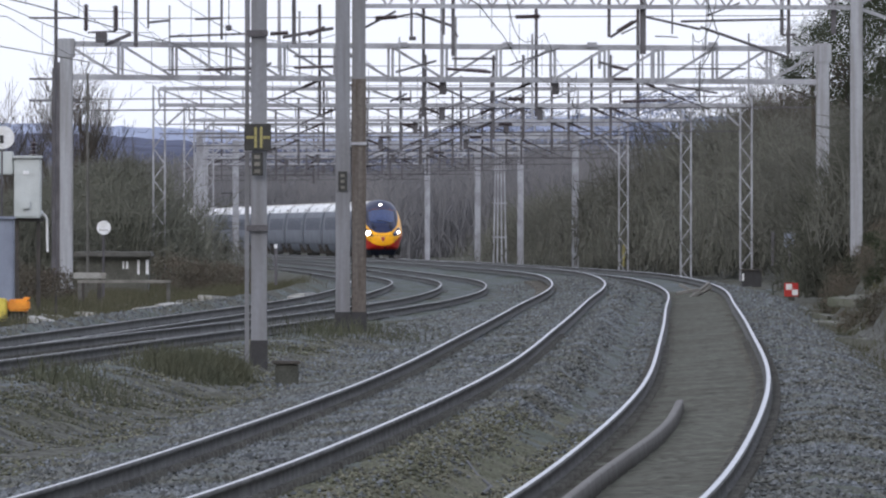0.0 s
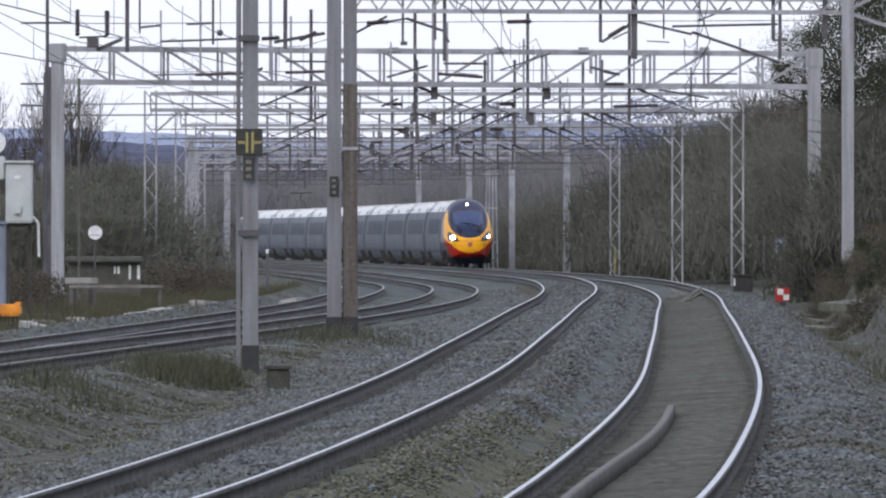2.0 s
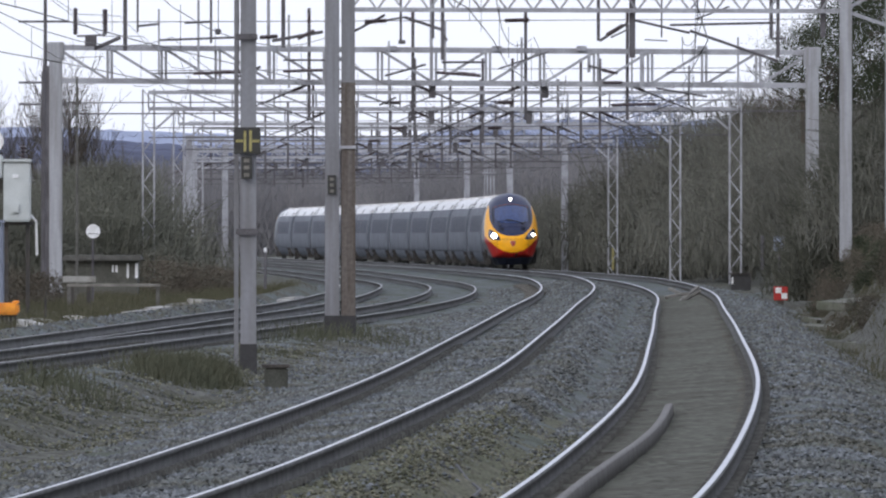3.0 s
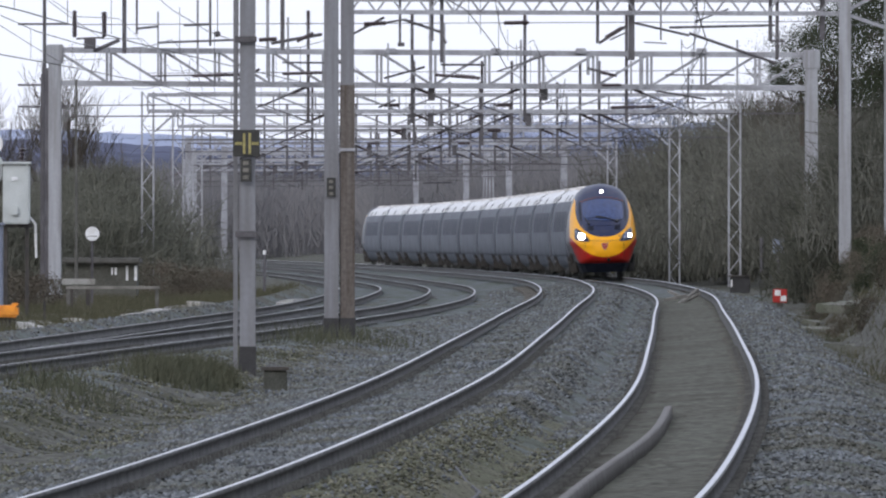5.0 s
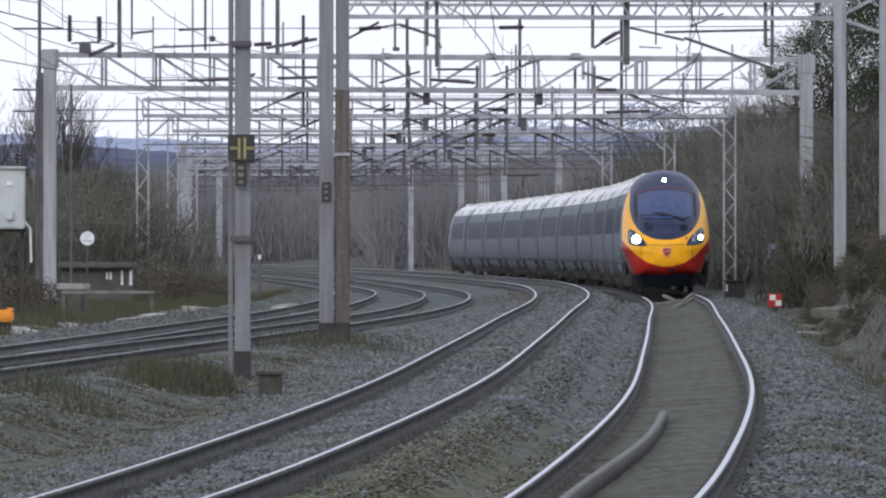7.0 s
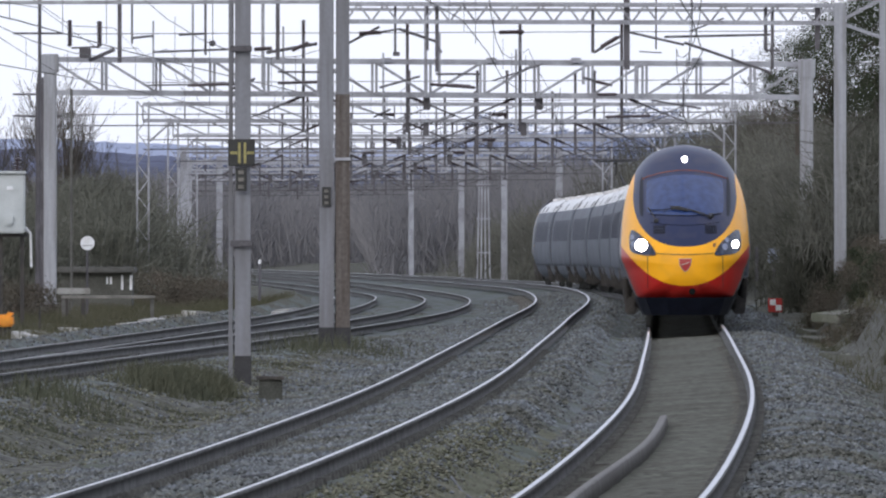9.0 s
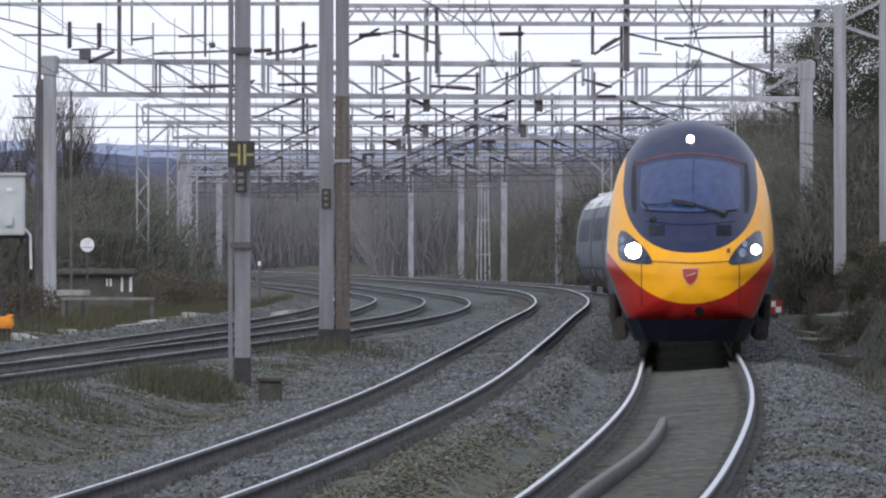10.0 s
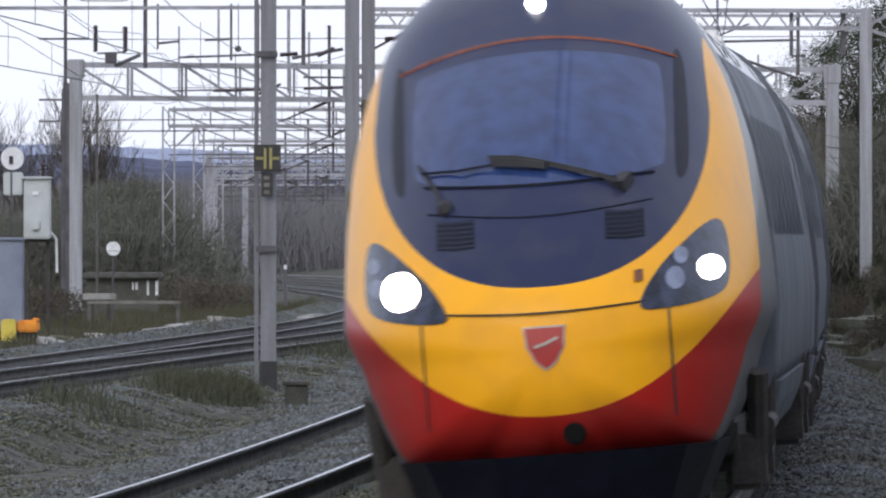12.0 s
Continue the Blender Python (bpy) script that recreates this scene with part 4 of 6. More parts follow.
# drop posts and arms hung about the second portal
for x0, y0, x1, y1, w in ((300, 10, 300, 128, 0.06), (370, -20, 370, 123, 0.07), (494, -20, 494, 128, 0.1), (782, -20, 782, 143, 0.1), (806, 30, 806, 126, 0.09), (707, 66, 707, 180, 0.06),
                          (942, 60, 942, 215, 0.07), (1061, 88, 1061, 122, 0.1), (1137, 97, 1137, 160, 0.06), (1155, 86, 1155, 147, 0.13), (1238, 110, 1238, 180, 0.06), (1325, 60, 1325, 172, 0.06), (530, 20, 530, 150, 0.07)):
    part("drop_post", beam(bmesh.new(), (at_x(x0, 364.5), 364.5, at_z(y0, 364.5)), (at_x(x1, 364.5), 364.5, at_z(y1, 364.5)), w, w), STEEL, second_portal)
for x0, y0, x1, y1, r in ((300, 65, 438, 60, 0.035), (289, 124, 402, 122, 0.025), (520, 100, 640, 101, 0.03), (800, 104, 878, 104, 0.035), (1198, 122, 1320, 122, 0.025), (900, 116, 990, 86, 0.025),
                          (1060, 110, 1112, 124, 0.04), (700, 128, 772, 108, 0.035), (690, 180, 720, 166, 0.03), (440, 130, 480, 112, 0.04), (1180, 150, 1270, 165, 0.03)):
    part("registration_arm", bar(bmesh.new(), (at_x(x0, 364.4), 364.4, at_z(y0, 364.4)), (at_x(x1, 364.4), 364.4, at_z(y1, 364.4)), r), STEEL_DARK, second_portal)
for x0, y0, x1, y1, r in ((404, 122, 446, 122, 0.07), (826, 123, 862, 126, 0.08), (1084, 118, 1108, 123, 0.06), (1086, 140, 1120, 140, 0.06)):
    insulator((at_x(x0, 364.3), 364.3, at_z(y0, 364.3)), (at_x(x1, 364.3), 364.3, at_z(y1, 364.3)), second_portal, r, 8)
for bearing in (300, 326, 398, 712, 898, 1048, 1262):
    part("bolted_plate", box(bmesh.new(), at_x(bearing, 364.6) - 0.16, at_x(bearing, 364.6) + 0.16, 364.75, 364.88, at_z(84, 364.6), at_z(75, 364.6), 0.01), STEEL, second_portal)


def line_wires(side, phase):
    """Contact wire, catenary and droppers over one line."""
    t = thing("overhead_wire", "dark contact wire and catenary above the track", "overhead wire", group="overhead wires")
    stops = [40, 125, 180, 240, 302, 365, 425, 480, 540, 592, 645, 690, 735, 800]
    for name, low, sag, r in (("contact_wire", 4.75, 0.0, 0.009), ("catenary_wire", 5.75, 0.55, 0.008)):
        pts = []
        for a, b in zip(stops, stops[1:]):
            n = 6 if sag else 2
            for i in range(n):
                u = i / n
                y = a + (b - a) * u
                zig = 0.18 * math.cos(math.pi * (stops.index(a) + u) + phase)
                pts.append(spot(y, float(side(y)) + zig, low - 4 * sag * u * (1 - u)))
        bm = tube(bmesh.new(), pts, r)
        part(name, bm, WIRE, t)
    bm = bmesh.new()
    for a, b in zip(stops, stops[1:]):
        for u in (0.15, 0.32, 0.5, 0.68, 0.85):
            y = a + (b - a) * u
            s = float(side(y))
            bar(bm, spot(y, s, 4.75), spot(y, s, 5.75 - 4 * 0.55 * u * (1 - u)), 0.006, 3, cap=False)
    part("dropper", bm, WIRE, t, kind="stuff")


for k, f in enumerate((side_a, side_b, side_c, side_d)):
    line_wires(f, k * 1.3)
for k, (sd, z) in enumerate(((-16.5, 7.6), (-15.8, 7.0), (5.2, 7.4), (-17.0, 6.4))):
    bm = bmesh.new()
    pts = [spot(y, sd, z + 0.5 * math.sin(y * 0.05) ** 2) for y in range(120, 720, 15)]
    tube(bm, pts, 0.01)
    tagged(part("feeder_wire", bm, WIRE), "dark feeder wire hung between the portals", "overhead wire", "feeder wires")

# ---------------------------------------------------------------- masts between the lines
DARK_PLATE = material("dark_plate", (0.03, 0.03, 0.028), 0.6, bump=0.05)
PLATE_YELLOW = material("plate_yellow", (0.34, 0.3, 0.11), 0.6, bump=0.05)
PLATE_PALE = material("plate_pale", (0.17, 0.16, 0.14), 0.6, bump=0.05)

def at_range(ob, k):
    """Bring a thing to the k-fold of its range from the eye, at true scale."""
    ob.matrix_world = Matrix.Translation((0, 0, EYE)) @ Matrix.Scale(k, 4) @ Matrix.Translation((0, 0, -EYE))
    return ob


sign_mast = thing("line_mast", "grey steel overhead mast with blackened foot and dark sign", "line mast", group="masts between the tracks")
bm = h_column(bmesh.new(), -2.95, 186, -0.02, 7.6, 0.25, 0.3, 0)
part("column", bm, POST_GREY, sign_mast)
bm = h_column(bmesh.new(), -2.95, 186, -0.75, -0.02, 0.27, 0.32, 0)
part("column_foot", bm, BLACK, sign_mast, "blackened mast foot")
part("cable_channel", box(bmesh.new(), -3.18, -3.11, 186.1, 186.2, -0.7, 7.6, 0.008), POST_GREY, sign_mast)
bm = box(bmesh.new(), -3.25, -2.74, 185.7, 186.3, -0.7, -0.5, 0.03)
part("footing", bm, CONCRETE, sign_mast)
for z in (1.78, 4.90):
    bm = box(bmesh.new(), -3.15, -2.80, 185.74, 185.8, z - 0.05, z + 0.05, 0.01)
    part("clamp", bm, STEEL_DARK, sign_mast)
sign = part("sign_plate", box(bmesh.new(), -3.18, -2.75, 185.66, 185.7, 3.02, 3.45, 0.012), DARK_PLATE, sign_mast, "square black sign with yellow neutral section bars")
for x0, x1, y0, y1 in ((450, 454.5, 262, 225), (460, 464.5, 262, 225), (436, 449, 246, 241), (465.5, 478, 246, 241)):
    part("sign_bar", box(bmesh.new(), at_x(x0, 185.66), at_x(x1, 185.66), 185.645, 185.66, at_z(y0, 185.66), at_z(y1, 185.66)), PLATE_YELLOW, sign)
tab = part("number_plate", box(bmesh.new(), -3.06, -2.88, 185.68, 185.71, 2.62, 2.99, 0.006), DARK_PLATE, sign_mast)
for k in range(3):
    part("plate_bar", box(bmesh.new(), -3.02, -2.93, 185.67, 185.68, 2.66 + k * 0.115, 2.72 + k * 0.115), PLATE_PALE, tab)

at_range(sign_mast, 0.882)

for bearing, low_mat, label in ((606.5, POST_GREY, "grey steel overhead mast with small plate"), (635, RUST, "rust-brown overhead mast, grey towards its top")):
    t = thing("line_mast", label, "line mast", group="masts between the tracks")
    at_range(t, 0.884)
    x = at_x(bearing, 233)
    part("column", h_column(bmesh.new(), x, 233, 0.05, 4.73 if low_mat is RUST else 7.4, 0.28, 0.28, 3), low_mat, t)
    if low_mat is RUST:
        part("upper_column", h_column(bmesh.new(), x, 233, 4.73, 7.4, 0.26, 0.26, 3), POST_GREY, t)
        part("clamp", box(bmesh.new(), x - 0.16, x + 0.16, 232.82, 232.86, 3.4, 3.46), STEEL, t)
    part("column_foot", h_column(bmesh.new(), x, 233, -0.7, 0.05, 0.31, 0.31, 3), BLACK, t)
    part("footing", box(bmesh.new(), x - 0.25, x + 0.25, 232.7, 233.3, -0.75, -0.45, 0.03), CONCRETE, t)
    if low_mat is POST_GREY:
        tab = part("number_plate", box(bmesh.new(), x - 0.09, x + 0.09, 232.8, 232.83, 2.48, 2.87, 0.006), DARK_PLATE, t)
        for k in range(3):
            part("plate_bar", box(bmesh.new(), x - 0.04, x + 0.04, 232.79, 232.8, 2.52 + k * 0.12, 2.58 + k * 0.12), PLATE_PALE, tab)

t = thing("line_mast", "pale slim mast standing on the bank", "line mast")
part("column", box(bmesh.new(), 10.23, 10.55, 261.85, 262.15, -0.3, 7.5, 0.02), POST_PALE, t)

# concrete box at the foot of the sign mast
TIMBER_DARK = material("dark_damp_concrete", (0.082, 0.084, 0.074), 0.95, spec=0.05, second=(0.055, 0.056, 0.048), scale=3, fine=30)
t = at_range(thing("cable_pit", "dark weathered concrete cable pit with lid", "cable pit"), 0.824)
bm = box(bmesh.new(), -2.72, -2.34, 187.8, 188.2, -1.0, -0.43, 0.02)
part("pit_body", bm, TIMBER_DARK, t)
part("pit_lid", box(bmesh.new(), -2.76, -2.31, 187.75, 188.25, -0.43, -0.37, 0.01), UNDER, t)

# ---------------------------------------------------------------- beside the slow lines
CABINET = material("pale_cabinet", (0.50, 0.53, 0.53), 0.5, second=(0.42, 0.45, 0.45), scale=2, fine=30, spread=0.08, bump=0.03)
CABINET_BLUE = material("blue_grey_cabinet", (0.2, 0.23, 0.3), 0.55, second=(0.16, 0.18, 0.24), scale=2, fine=30, spread=0.1, bump=0.03)
BRICK_DARK = material("dark_brick", (0.105, 0.105, 0.09), 0.9, second=(0.075, 0.075, 0.064), scale=2, fine=18, spread=0.3, bump=0.4)
WHITE = material("white_paint", (0.75, 0.76, 0.78), 0.55, second=(0.62, 0.62, 0.62), scale=4, bump=0.03)
ORANGE_PAINT = material("orange_enamel", (0.80, 0.30, 0.015), 0.5, second=(0.6, 0.2, 0.012), scale=4, fine=40, spread=0.12, bump=0.05)
LIME = material("yellow_green_enamel", (0.68, 0.55, 0.08), 0.5, second=(0.5, 0.4, 0.06), scale=4, bump=0.05)
PALE_TIMBER = material("bleached_timber", (0.22, 0.21, 0.19), 0.9, second=(0.15, 0.145, 0.13), scale=3, fine=30, bump=0.4)
TIMBER = material("grey_timber", (0.12, 0.117, 0.108), 0.9, second=(0.08, 0.078, 0.07), scale=3, fine=30, bump=0.4)
SLAB = material("pale_concrete_slab", (0.38, 0.38, 0.36), 0.9, second=(0.25, 0.24, 0.22), scale=2, fine=25, bump=0.3, object_random=0.3)

SLAB_MOSSY = material("mossy_slab", (0.125, 0.124, 0.108), 0.95, second=(0.08, 0.085, 0.062), scale=2, fine=20, bump=0.4, object_random=0.3)

t = thing("transformer", "pale grey trackside transformer tank on a frame with brown bushing", "transformer")
part("tank", box(bmesh.new(), -10.93, -10.25, 295.6, 296.3, 1.93, 3.46, 0.04), CABINET, t)
part("tank_lid", box(bmesh.new(), -10.96, -10.22, 295.5, 296.4, 3.45, 3.52, 0.02), CABINET, t)
part("side_tank", box(bmesh.new(), -11.45, -10.96, 295.7, 296.3, 3.04, 3.63, 0.03), CABINET, t)
part("terminal_box", box(bmesh.new(), -10.71, -10.53, 295.45, 295.62, 2.16, 2.39, 0.02), CABINET, t)
part("rating_plate", box(bmesh.new(), -10.70, -10.55, 295.56, 295.6, 3.04, 3.13), WHITE, t)
insulator(Vector((-10.45, 296, 3.50)), Vector((-10.45, 296, 3.89)), t, 0.12, 4)
bm = bar(bmesh.new(), Vector((-10.25, 296, 2.10)), Vector((-10.11, 296, 1.93)), 0.035, 8)
bar(bm, Vector((-10.11, 296, 1.93)), Vector((-10.09, 296, 1.07)), 0.035, 8)
part("white_conduit", bm, WHITE, t)
for bearing in (30, 68):
    part("frame_leg", beam(bmesh.new(), (at_x(bearing, 296), 296, -0.7), (at_x(bearing, 296), 296, 1.93), 0.1, 0.1), UNDER, t)
part("frame_beam", beam(bmesh.new(), Vector((-11.09, 296, 1.89)), Vector((-10.18, 296, 1.89)), 0.3, 0.1), UNDER, t)

t = thing("equipment_cabinet", "blue-grey steel trackside equipment cabinet", "cabinet")
part("cabinet_body", box(bmesh.new(), -11.36, -10.72, 289.6, 290.4, -0.6, 1.90, 0.03), CABINET_BLUE, t)
part("cabinet_lid", box(bmesh.new(), -11.39, -10.69, 289.5, 290.5, 1.90, 1.97, 0.01), CABINET_BLUE, t)

t = thing("speed_sign", "round white sign with dark rim on a post", "round sign")
part("disc", lathe(bmesh.new(), [(0.29, 0), (0.29, 0.02)], 24, pose(-11.04, 291, 3.95, 90, 0, 0)), WHITE, t)
part("sign_mark", box(bmesh.new(), -11.12, -11.02, 290.93, 290.97, 3.81, 4.01), BLACK, t)
part("sign_post", bar(bmesh.new(), (-11.07, 291.1, 1.9), (-11.07, 291.1, 3.95), 0.03), STEEL_DARK, t)

t = thing("disc_sign", "round white sign with two lines of writing on a grey post", "round sign")
part("disc", lathe(bmesh.new(), [(0.215, 0), (0.215, 0.02)], 28, pose(-9.65, 330, 1.65, 90, 0, 0)), STEEL_DARK, t)
part("disc_face", lathe(bmesh.new(), [(0.2, 0), (0.2, 0.01)], 28, pose(-9.65, 329.98, 1.65, 90, 0, 0)), WHITE, t)
for x0, x1, y0, y1 in ((176, 191, 400, 396), (174, 193, 408, 403)):
    part("writing_bar", box(bmesh.new(), at_x(x0, 330), at_x(x1, 330), 329.955, 329.965, at_z(y1 + 4, 330), at_z(y0, 330)), STEEL_DARK, t)
part("sign_post", bar(bmesh.new(), (-9.66, 330.05, -0.7), (-9.66, 330.05, 1.83), 0.04), STEEL_DARK, t)

t = thing("trackside_hut", "low dark flat-roofed lineside hut with white notices", "hut")
part("hut_wall", box(bmesh.new(), -11.74, -9.46, 372, 374.5, -0.8, 0.66, 0.02), BRICK_DARK, t)
part("hut_roof", box(bmesh.new(), -11.85, -9.35, 371.6, 374.9, 0.66, 0.84, 0.04), TIMBER, t)
for x0, x1, y0, y1 in ((217, 220, 476, 463), (223, 227, 476, 463), (243, 247, 486, 460), (258, 263, 486, 460)):
    part("notice", box(bmesh.new(), at_x(x0, 372), at_x(x1, 372), 371.95, 371.99, at_z(y0, 372), at_z(y1, 372)), WHITE, t)

t = thing("low_barrier", "grey timber rail barrier on short posts", "barrier")
part("top_rail", box(bmesh.new(), -9.83, -7.31, 311.9, 312.1, 0.18, 0.26, 0.01), PALE_TIMBER, t)
for bearing in (141, 298):
    part("post", box(bmesh.new(), at_x(bearing, 312) - 0.05, at_x(bearing, 312) + 0.05, 311.95, 312.05, -0.8, 0.18), TIMBER, t)
t = thing("cable_route", "grey concrete cable trough beams on short props", "cable route")
part("trough", box(bmesh.new(), -10.13, -9.23, 317.8, 318.2, 0.26, 0.43, 0.02), SLAB, t)
part("prop", box(bmesh.new(), -9.98, -9.82, 317.9, 318.1, -0.8, 0.26), UNDER, t)
part("prop", box(bmesh.new(), -9.48, -9.36, 317.9, 318.1, -0.8, 0.26), UNDER, t)

t = thing("points_machine", "orange and lime enamelled trackside machine on dark legs", "trackside machine")
part("housing", box(bmesh.new(), -9.83, -9.33, 261.6, 262.4, -0.17, 0.10, 0.05), ORANGE_PAINT, t)
part("cap", box(bmesh.new(), -9.48, -9.33, 261.7, 262.3, 0.08, 0.15, 0.02), ORANGE_PAINT, t)
part("end_box", box(bmesh.new(), -10.18, -9.84, 261.5, 262.3, -0.40, 0.12, 0.04), LIME, t)
for bearing in (17, 24, 31, 38, 46):
    part("leg", box(bmesh.new(), at_x(bearing, 262) - 0.03, at_x(bearing, 262) + 0.03, 261.8, 261.9, -0.75, -0.16), UNDER, t)

for bearing, top, w, mat, y in ((104, 110, 0.22, STEEL_DARK, 385), (96, 120, 0.2, STEEL_DARK, 388), (155, 130, 0.1, TIMBER, 350), (99, -40, 0.16, STEEL_DARK, 392)):
    t = thing("pole", "tall dark slender lineside pole", "pole", group="lineside poles")
    part("pole_shaft", bar(bmesh.new(), (at_x(bearing, y), y, -0.9), (at_x(bearing, y), y, at_z(top, y)), w / 2, 8, w / 2.6), mat, t)
    if top < 0:
        for z in (8.68, 6.62, 5.89):
            part("cross_arm", bar(bmesh.new(), (at_x(bearing, y) - 0.9, y, z), (at_x(bearing, y) + 0.8, y, z), 0.035), STEEL_DARK, t)
t = thing("marker_post", "short grey marker post with white cap", "post")
part("shaft", bar(bmesh.new(), Vector((-4.97, 345, -0.07)), Vector((-4.97, 345, 1.02)), 0.045, 8), STEEL_DARK, t)
part("cap", bar(bmesh.new(), Vector((-4.97, 345, 1.02)), Vector((-4.97, 345, 1.15)), 0.05, 8), WHITE, t)
t = thing("marker_post", "thin dark post in the grass", "post")
part("shaft", bar(bmesh.new(), Vector((-8.74, 262, -0.35)), Vector((-8.74, 262, 0.21)), 0.03, 6), UNDER, t)
t = thing("marker_post", "yellow and grey post beside the line", "post")
part("shaft", bar(bmesh.new(), Vector((8.49, 545, -0.38)), Vector((8.49, 545, 0.69)), 0.07, 8), PLATE_YELLOW, t)

rng = random.Random(5)
for bearing, dip, y, w in ((95, 568, 262, 0.42), (75, 590, 240, 0.3), (340, 535, 300, 0.5), (300, 541, 292, 0.4), (520, 512, 330, 0.35), (535, 503, 345, 0.45), (150, 556, 272, 0.35), (375, 530, 306, 0.4), (262, 545, 285, 0.3)):
    x = at_x(bearing, y)
    z = ground_z(y, x - float(line_x(y))) + 0.14
    bm = box(bmesh.new(), -w / 2, w / 2, -0.9, 0.9, -0.3, 0.04, 0.015)
    ob = part("trough_lid", bm, SLAB)
    ob.matrix_world = pose(x, y, z, rng.uniform(-2, 3), rng.uniform(-4, 4), rng.uniform(-15, 15))
    tagged(ob, "pale concrete cable trough lid sunk in ballast", "concrete lid", "trough lids")

# ---------------------------------------------------------------- right-hand side
t = thing("marker_board", "red and white chequered board on the bank toe", "marker board")
part("board", box(bmesh.new(), 9.71, 10.11, 330, 330.1, -0.31, 0.08, 0.01), RED, t)
part("white_square", box(bmesh.new(), 9.76, 9.93, 329.98, 329.998, -0.11, 0.05), WHITE, t)
part("white_square", box(bmesh.new(), 9.93, 10.09, 329.98, 329.998, -0.27, -0.11), WHITE, t)
part("board_foot", box(bmesh.new(), 9.82, 10.00, 330.02, 330.08, -0.6, -0.31), UNDER, t)
t = thing("location_box", "low black trackside box beside a lattice mast", "trackside box")
part("box_body", box(bmesh.new(), 10.80, 11.52, 419.5, 420.5, -0.9, -0.00, 0.03), BLACK, t)
part("box_lid", box(bmesh.new(), 10.76, 11.56, 419.4, 420.6, -0.00, 0.06, 0.01), UNDER, t)
part("white_tag", box(bmesh.new(), 10.82, 10.88, 419.44, 419.48, -0.35, -0.09), WHITE, t)
t = thing("signal_box", "small grey signal post and box in the scrub", "trackside box")
part("post", bar(bmesh.new(), Vector((11.38, 400, 0.28)), Vector((11.38, 400, 1.45)), 0.06, 8), STEEL_DARK, t)
part("box", box(bmesh.new(), 11.77, 12.16, 399.8, 400.2, 0.91, 1.41, 0.02), CABINET_BLUE, t)
part("box_post", bar(bmesh.new(), Vector((11.96, 400, 0.19)), Vector((11.96, 400, 0.95)), 0.05, 8), STEEL_DARK, t)
for bearing, dip, y, w, l, turn in ((1448, 540, 280, 0.5, 1.8, 25), (1478, 560, 265, 0.35, 2.2, -20), (1500, 590, 245, 0.5, 2.6, 30), (1545, 598, 238, 0.7, 2.4, -35), (1430, 560, 270, 0.4, 1.2, 60), (1535, 632, 215, 0.6, 2.2, -25), (1560, 645, 205, 0.5, 2.0, 40), (1470, 612, 226, 0.4, 1.4, 10)):
    x = at_x(bearing, y)
    z = ground_z(y, x - float(line_x(y))) - 0.02
    ob = part("broken_slab", box(bmesh.new(), -w / 2, w / 2, -l / 2, l / 2, -0.14, 0.04, 0.02), SLAB_MOSSY)
    ob.matrix_world = pose(x, y, z, rng.uniform(-3, 3), rng.uniform(-10, 14), turn)
    tagged(ob, "broken mossy concrete slab on the bank toe", "concrete slab", "broken slabs")

# timber odds and ends between the rails of the near line
for bearing, y, l, turn, prop in ((1224, 322, 0.55, 38, 16), (1238, 320, 0.6, -30, 20), (1246, 318, 0.45, 24, -14), (1216, 316, 0.4, -52, 8)):
    ob = part("loose_timber", box(bmesh.new(), -0.04, 0.04, -l, l, -0.04, 0.04, 0.012), PALE_TIMBER)
    ob.matrix_world = pose(at_x(bearing, y), y, -0.08, prop, 0, turn)
    tagged(ob, "bleached timber stick propped in a pile between the rails", "timber", "loose timbers")

# a loose cable on the ballast between the lines
for pts in ([(98.5, -1.62), (97, -1.48), (95, -1.3), (92.5, -1.28)], [(96, -3.3), (97, -2.9), (98, -2.5)], [(93, -8.0), (94, -7.0), (96.5, -6.3), (99, -6.0)]):
    bm = bmesh.new()
    ps = [spot(y, s, ground_z(y, s) + 0.03) for y, s in pts]
    tube(bm, ps, 0.018, 6)
    tagged(part("loose_cable", bm, BLACK), "black cable lying across the ballast", "cable", "loose cables")


# ---------------------------------------------------------------- trees and scrub
def tree_mesh(name, seed, height, spread, levels=5, mat=BARK, twig_r=0.012, lean_up=0.6):
    """A bare winter tree: tapered trunk, limbs and twigs."""
    r = random.Random(seed)
    trunk, crown = bmesh.new(), bmesh.new()

    def grow(p, d, length, rad, level):
        steps = 3 if level < 2 else 2
        for k in range(steps):
            nd = (d + Vector((r.uniform(-1, 1), r.uniform(-1, 1), r.uniform(-0.3, 0.7))) * (0.13 + 0.05 * level)).normalized()
            q = p + nd * length / steps
            r2 = max(rad * (0.82 if level < 2 else 0.7), twig_r * 0.6)
            bar(trunk if level == 0 else crown, p, q, rad, 6 if level < 2 else 3, r2, cap=False)
            p, d, rad = q, nd, r2
            if level < levels and (k or level):
                for _ in range(2 if level < 3 else 2):
                    side = Vector((r.uniform(-1, 1), r.uniform(-1, 1), r.uniform(-0.1, 0.7))).normalized()
                    nd2 = (d * lean_up + side * spread).normalized()
                    grow(p, nd2, length * r.uniform(0.5, 0.72), max(rad * 0.62, twig_r), level + 1)
    grow(Vector((0, 0, -0.3)), Vector((r.uniform(-0.1, 0.1), r.uniform(-0.1, 0.1), 1)), height * 0.5, height * 0.018 + 0.03, 0)
    made = []
    for bm in (trunk, crown):
        me = bpy.data.meshes.new(name)
        bm.to_mesh(me)
        bm.free()
        me.materials.append(mat)
        made.append(me)
    return made


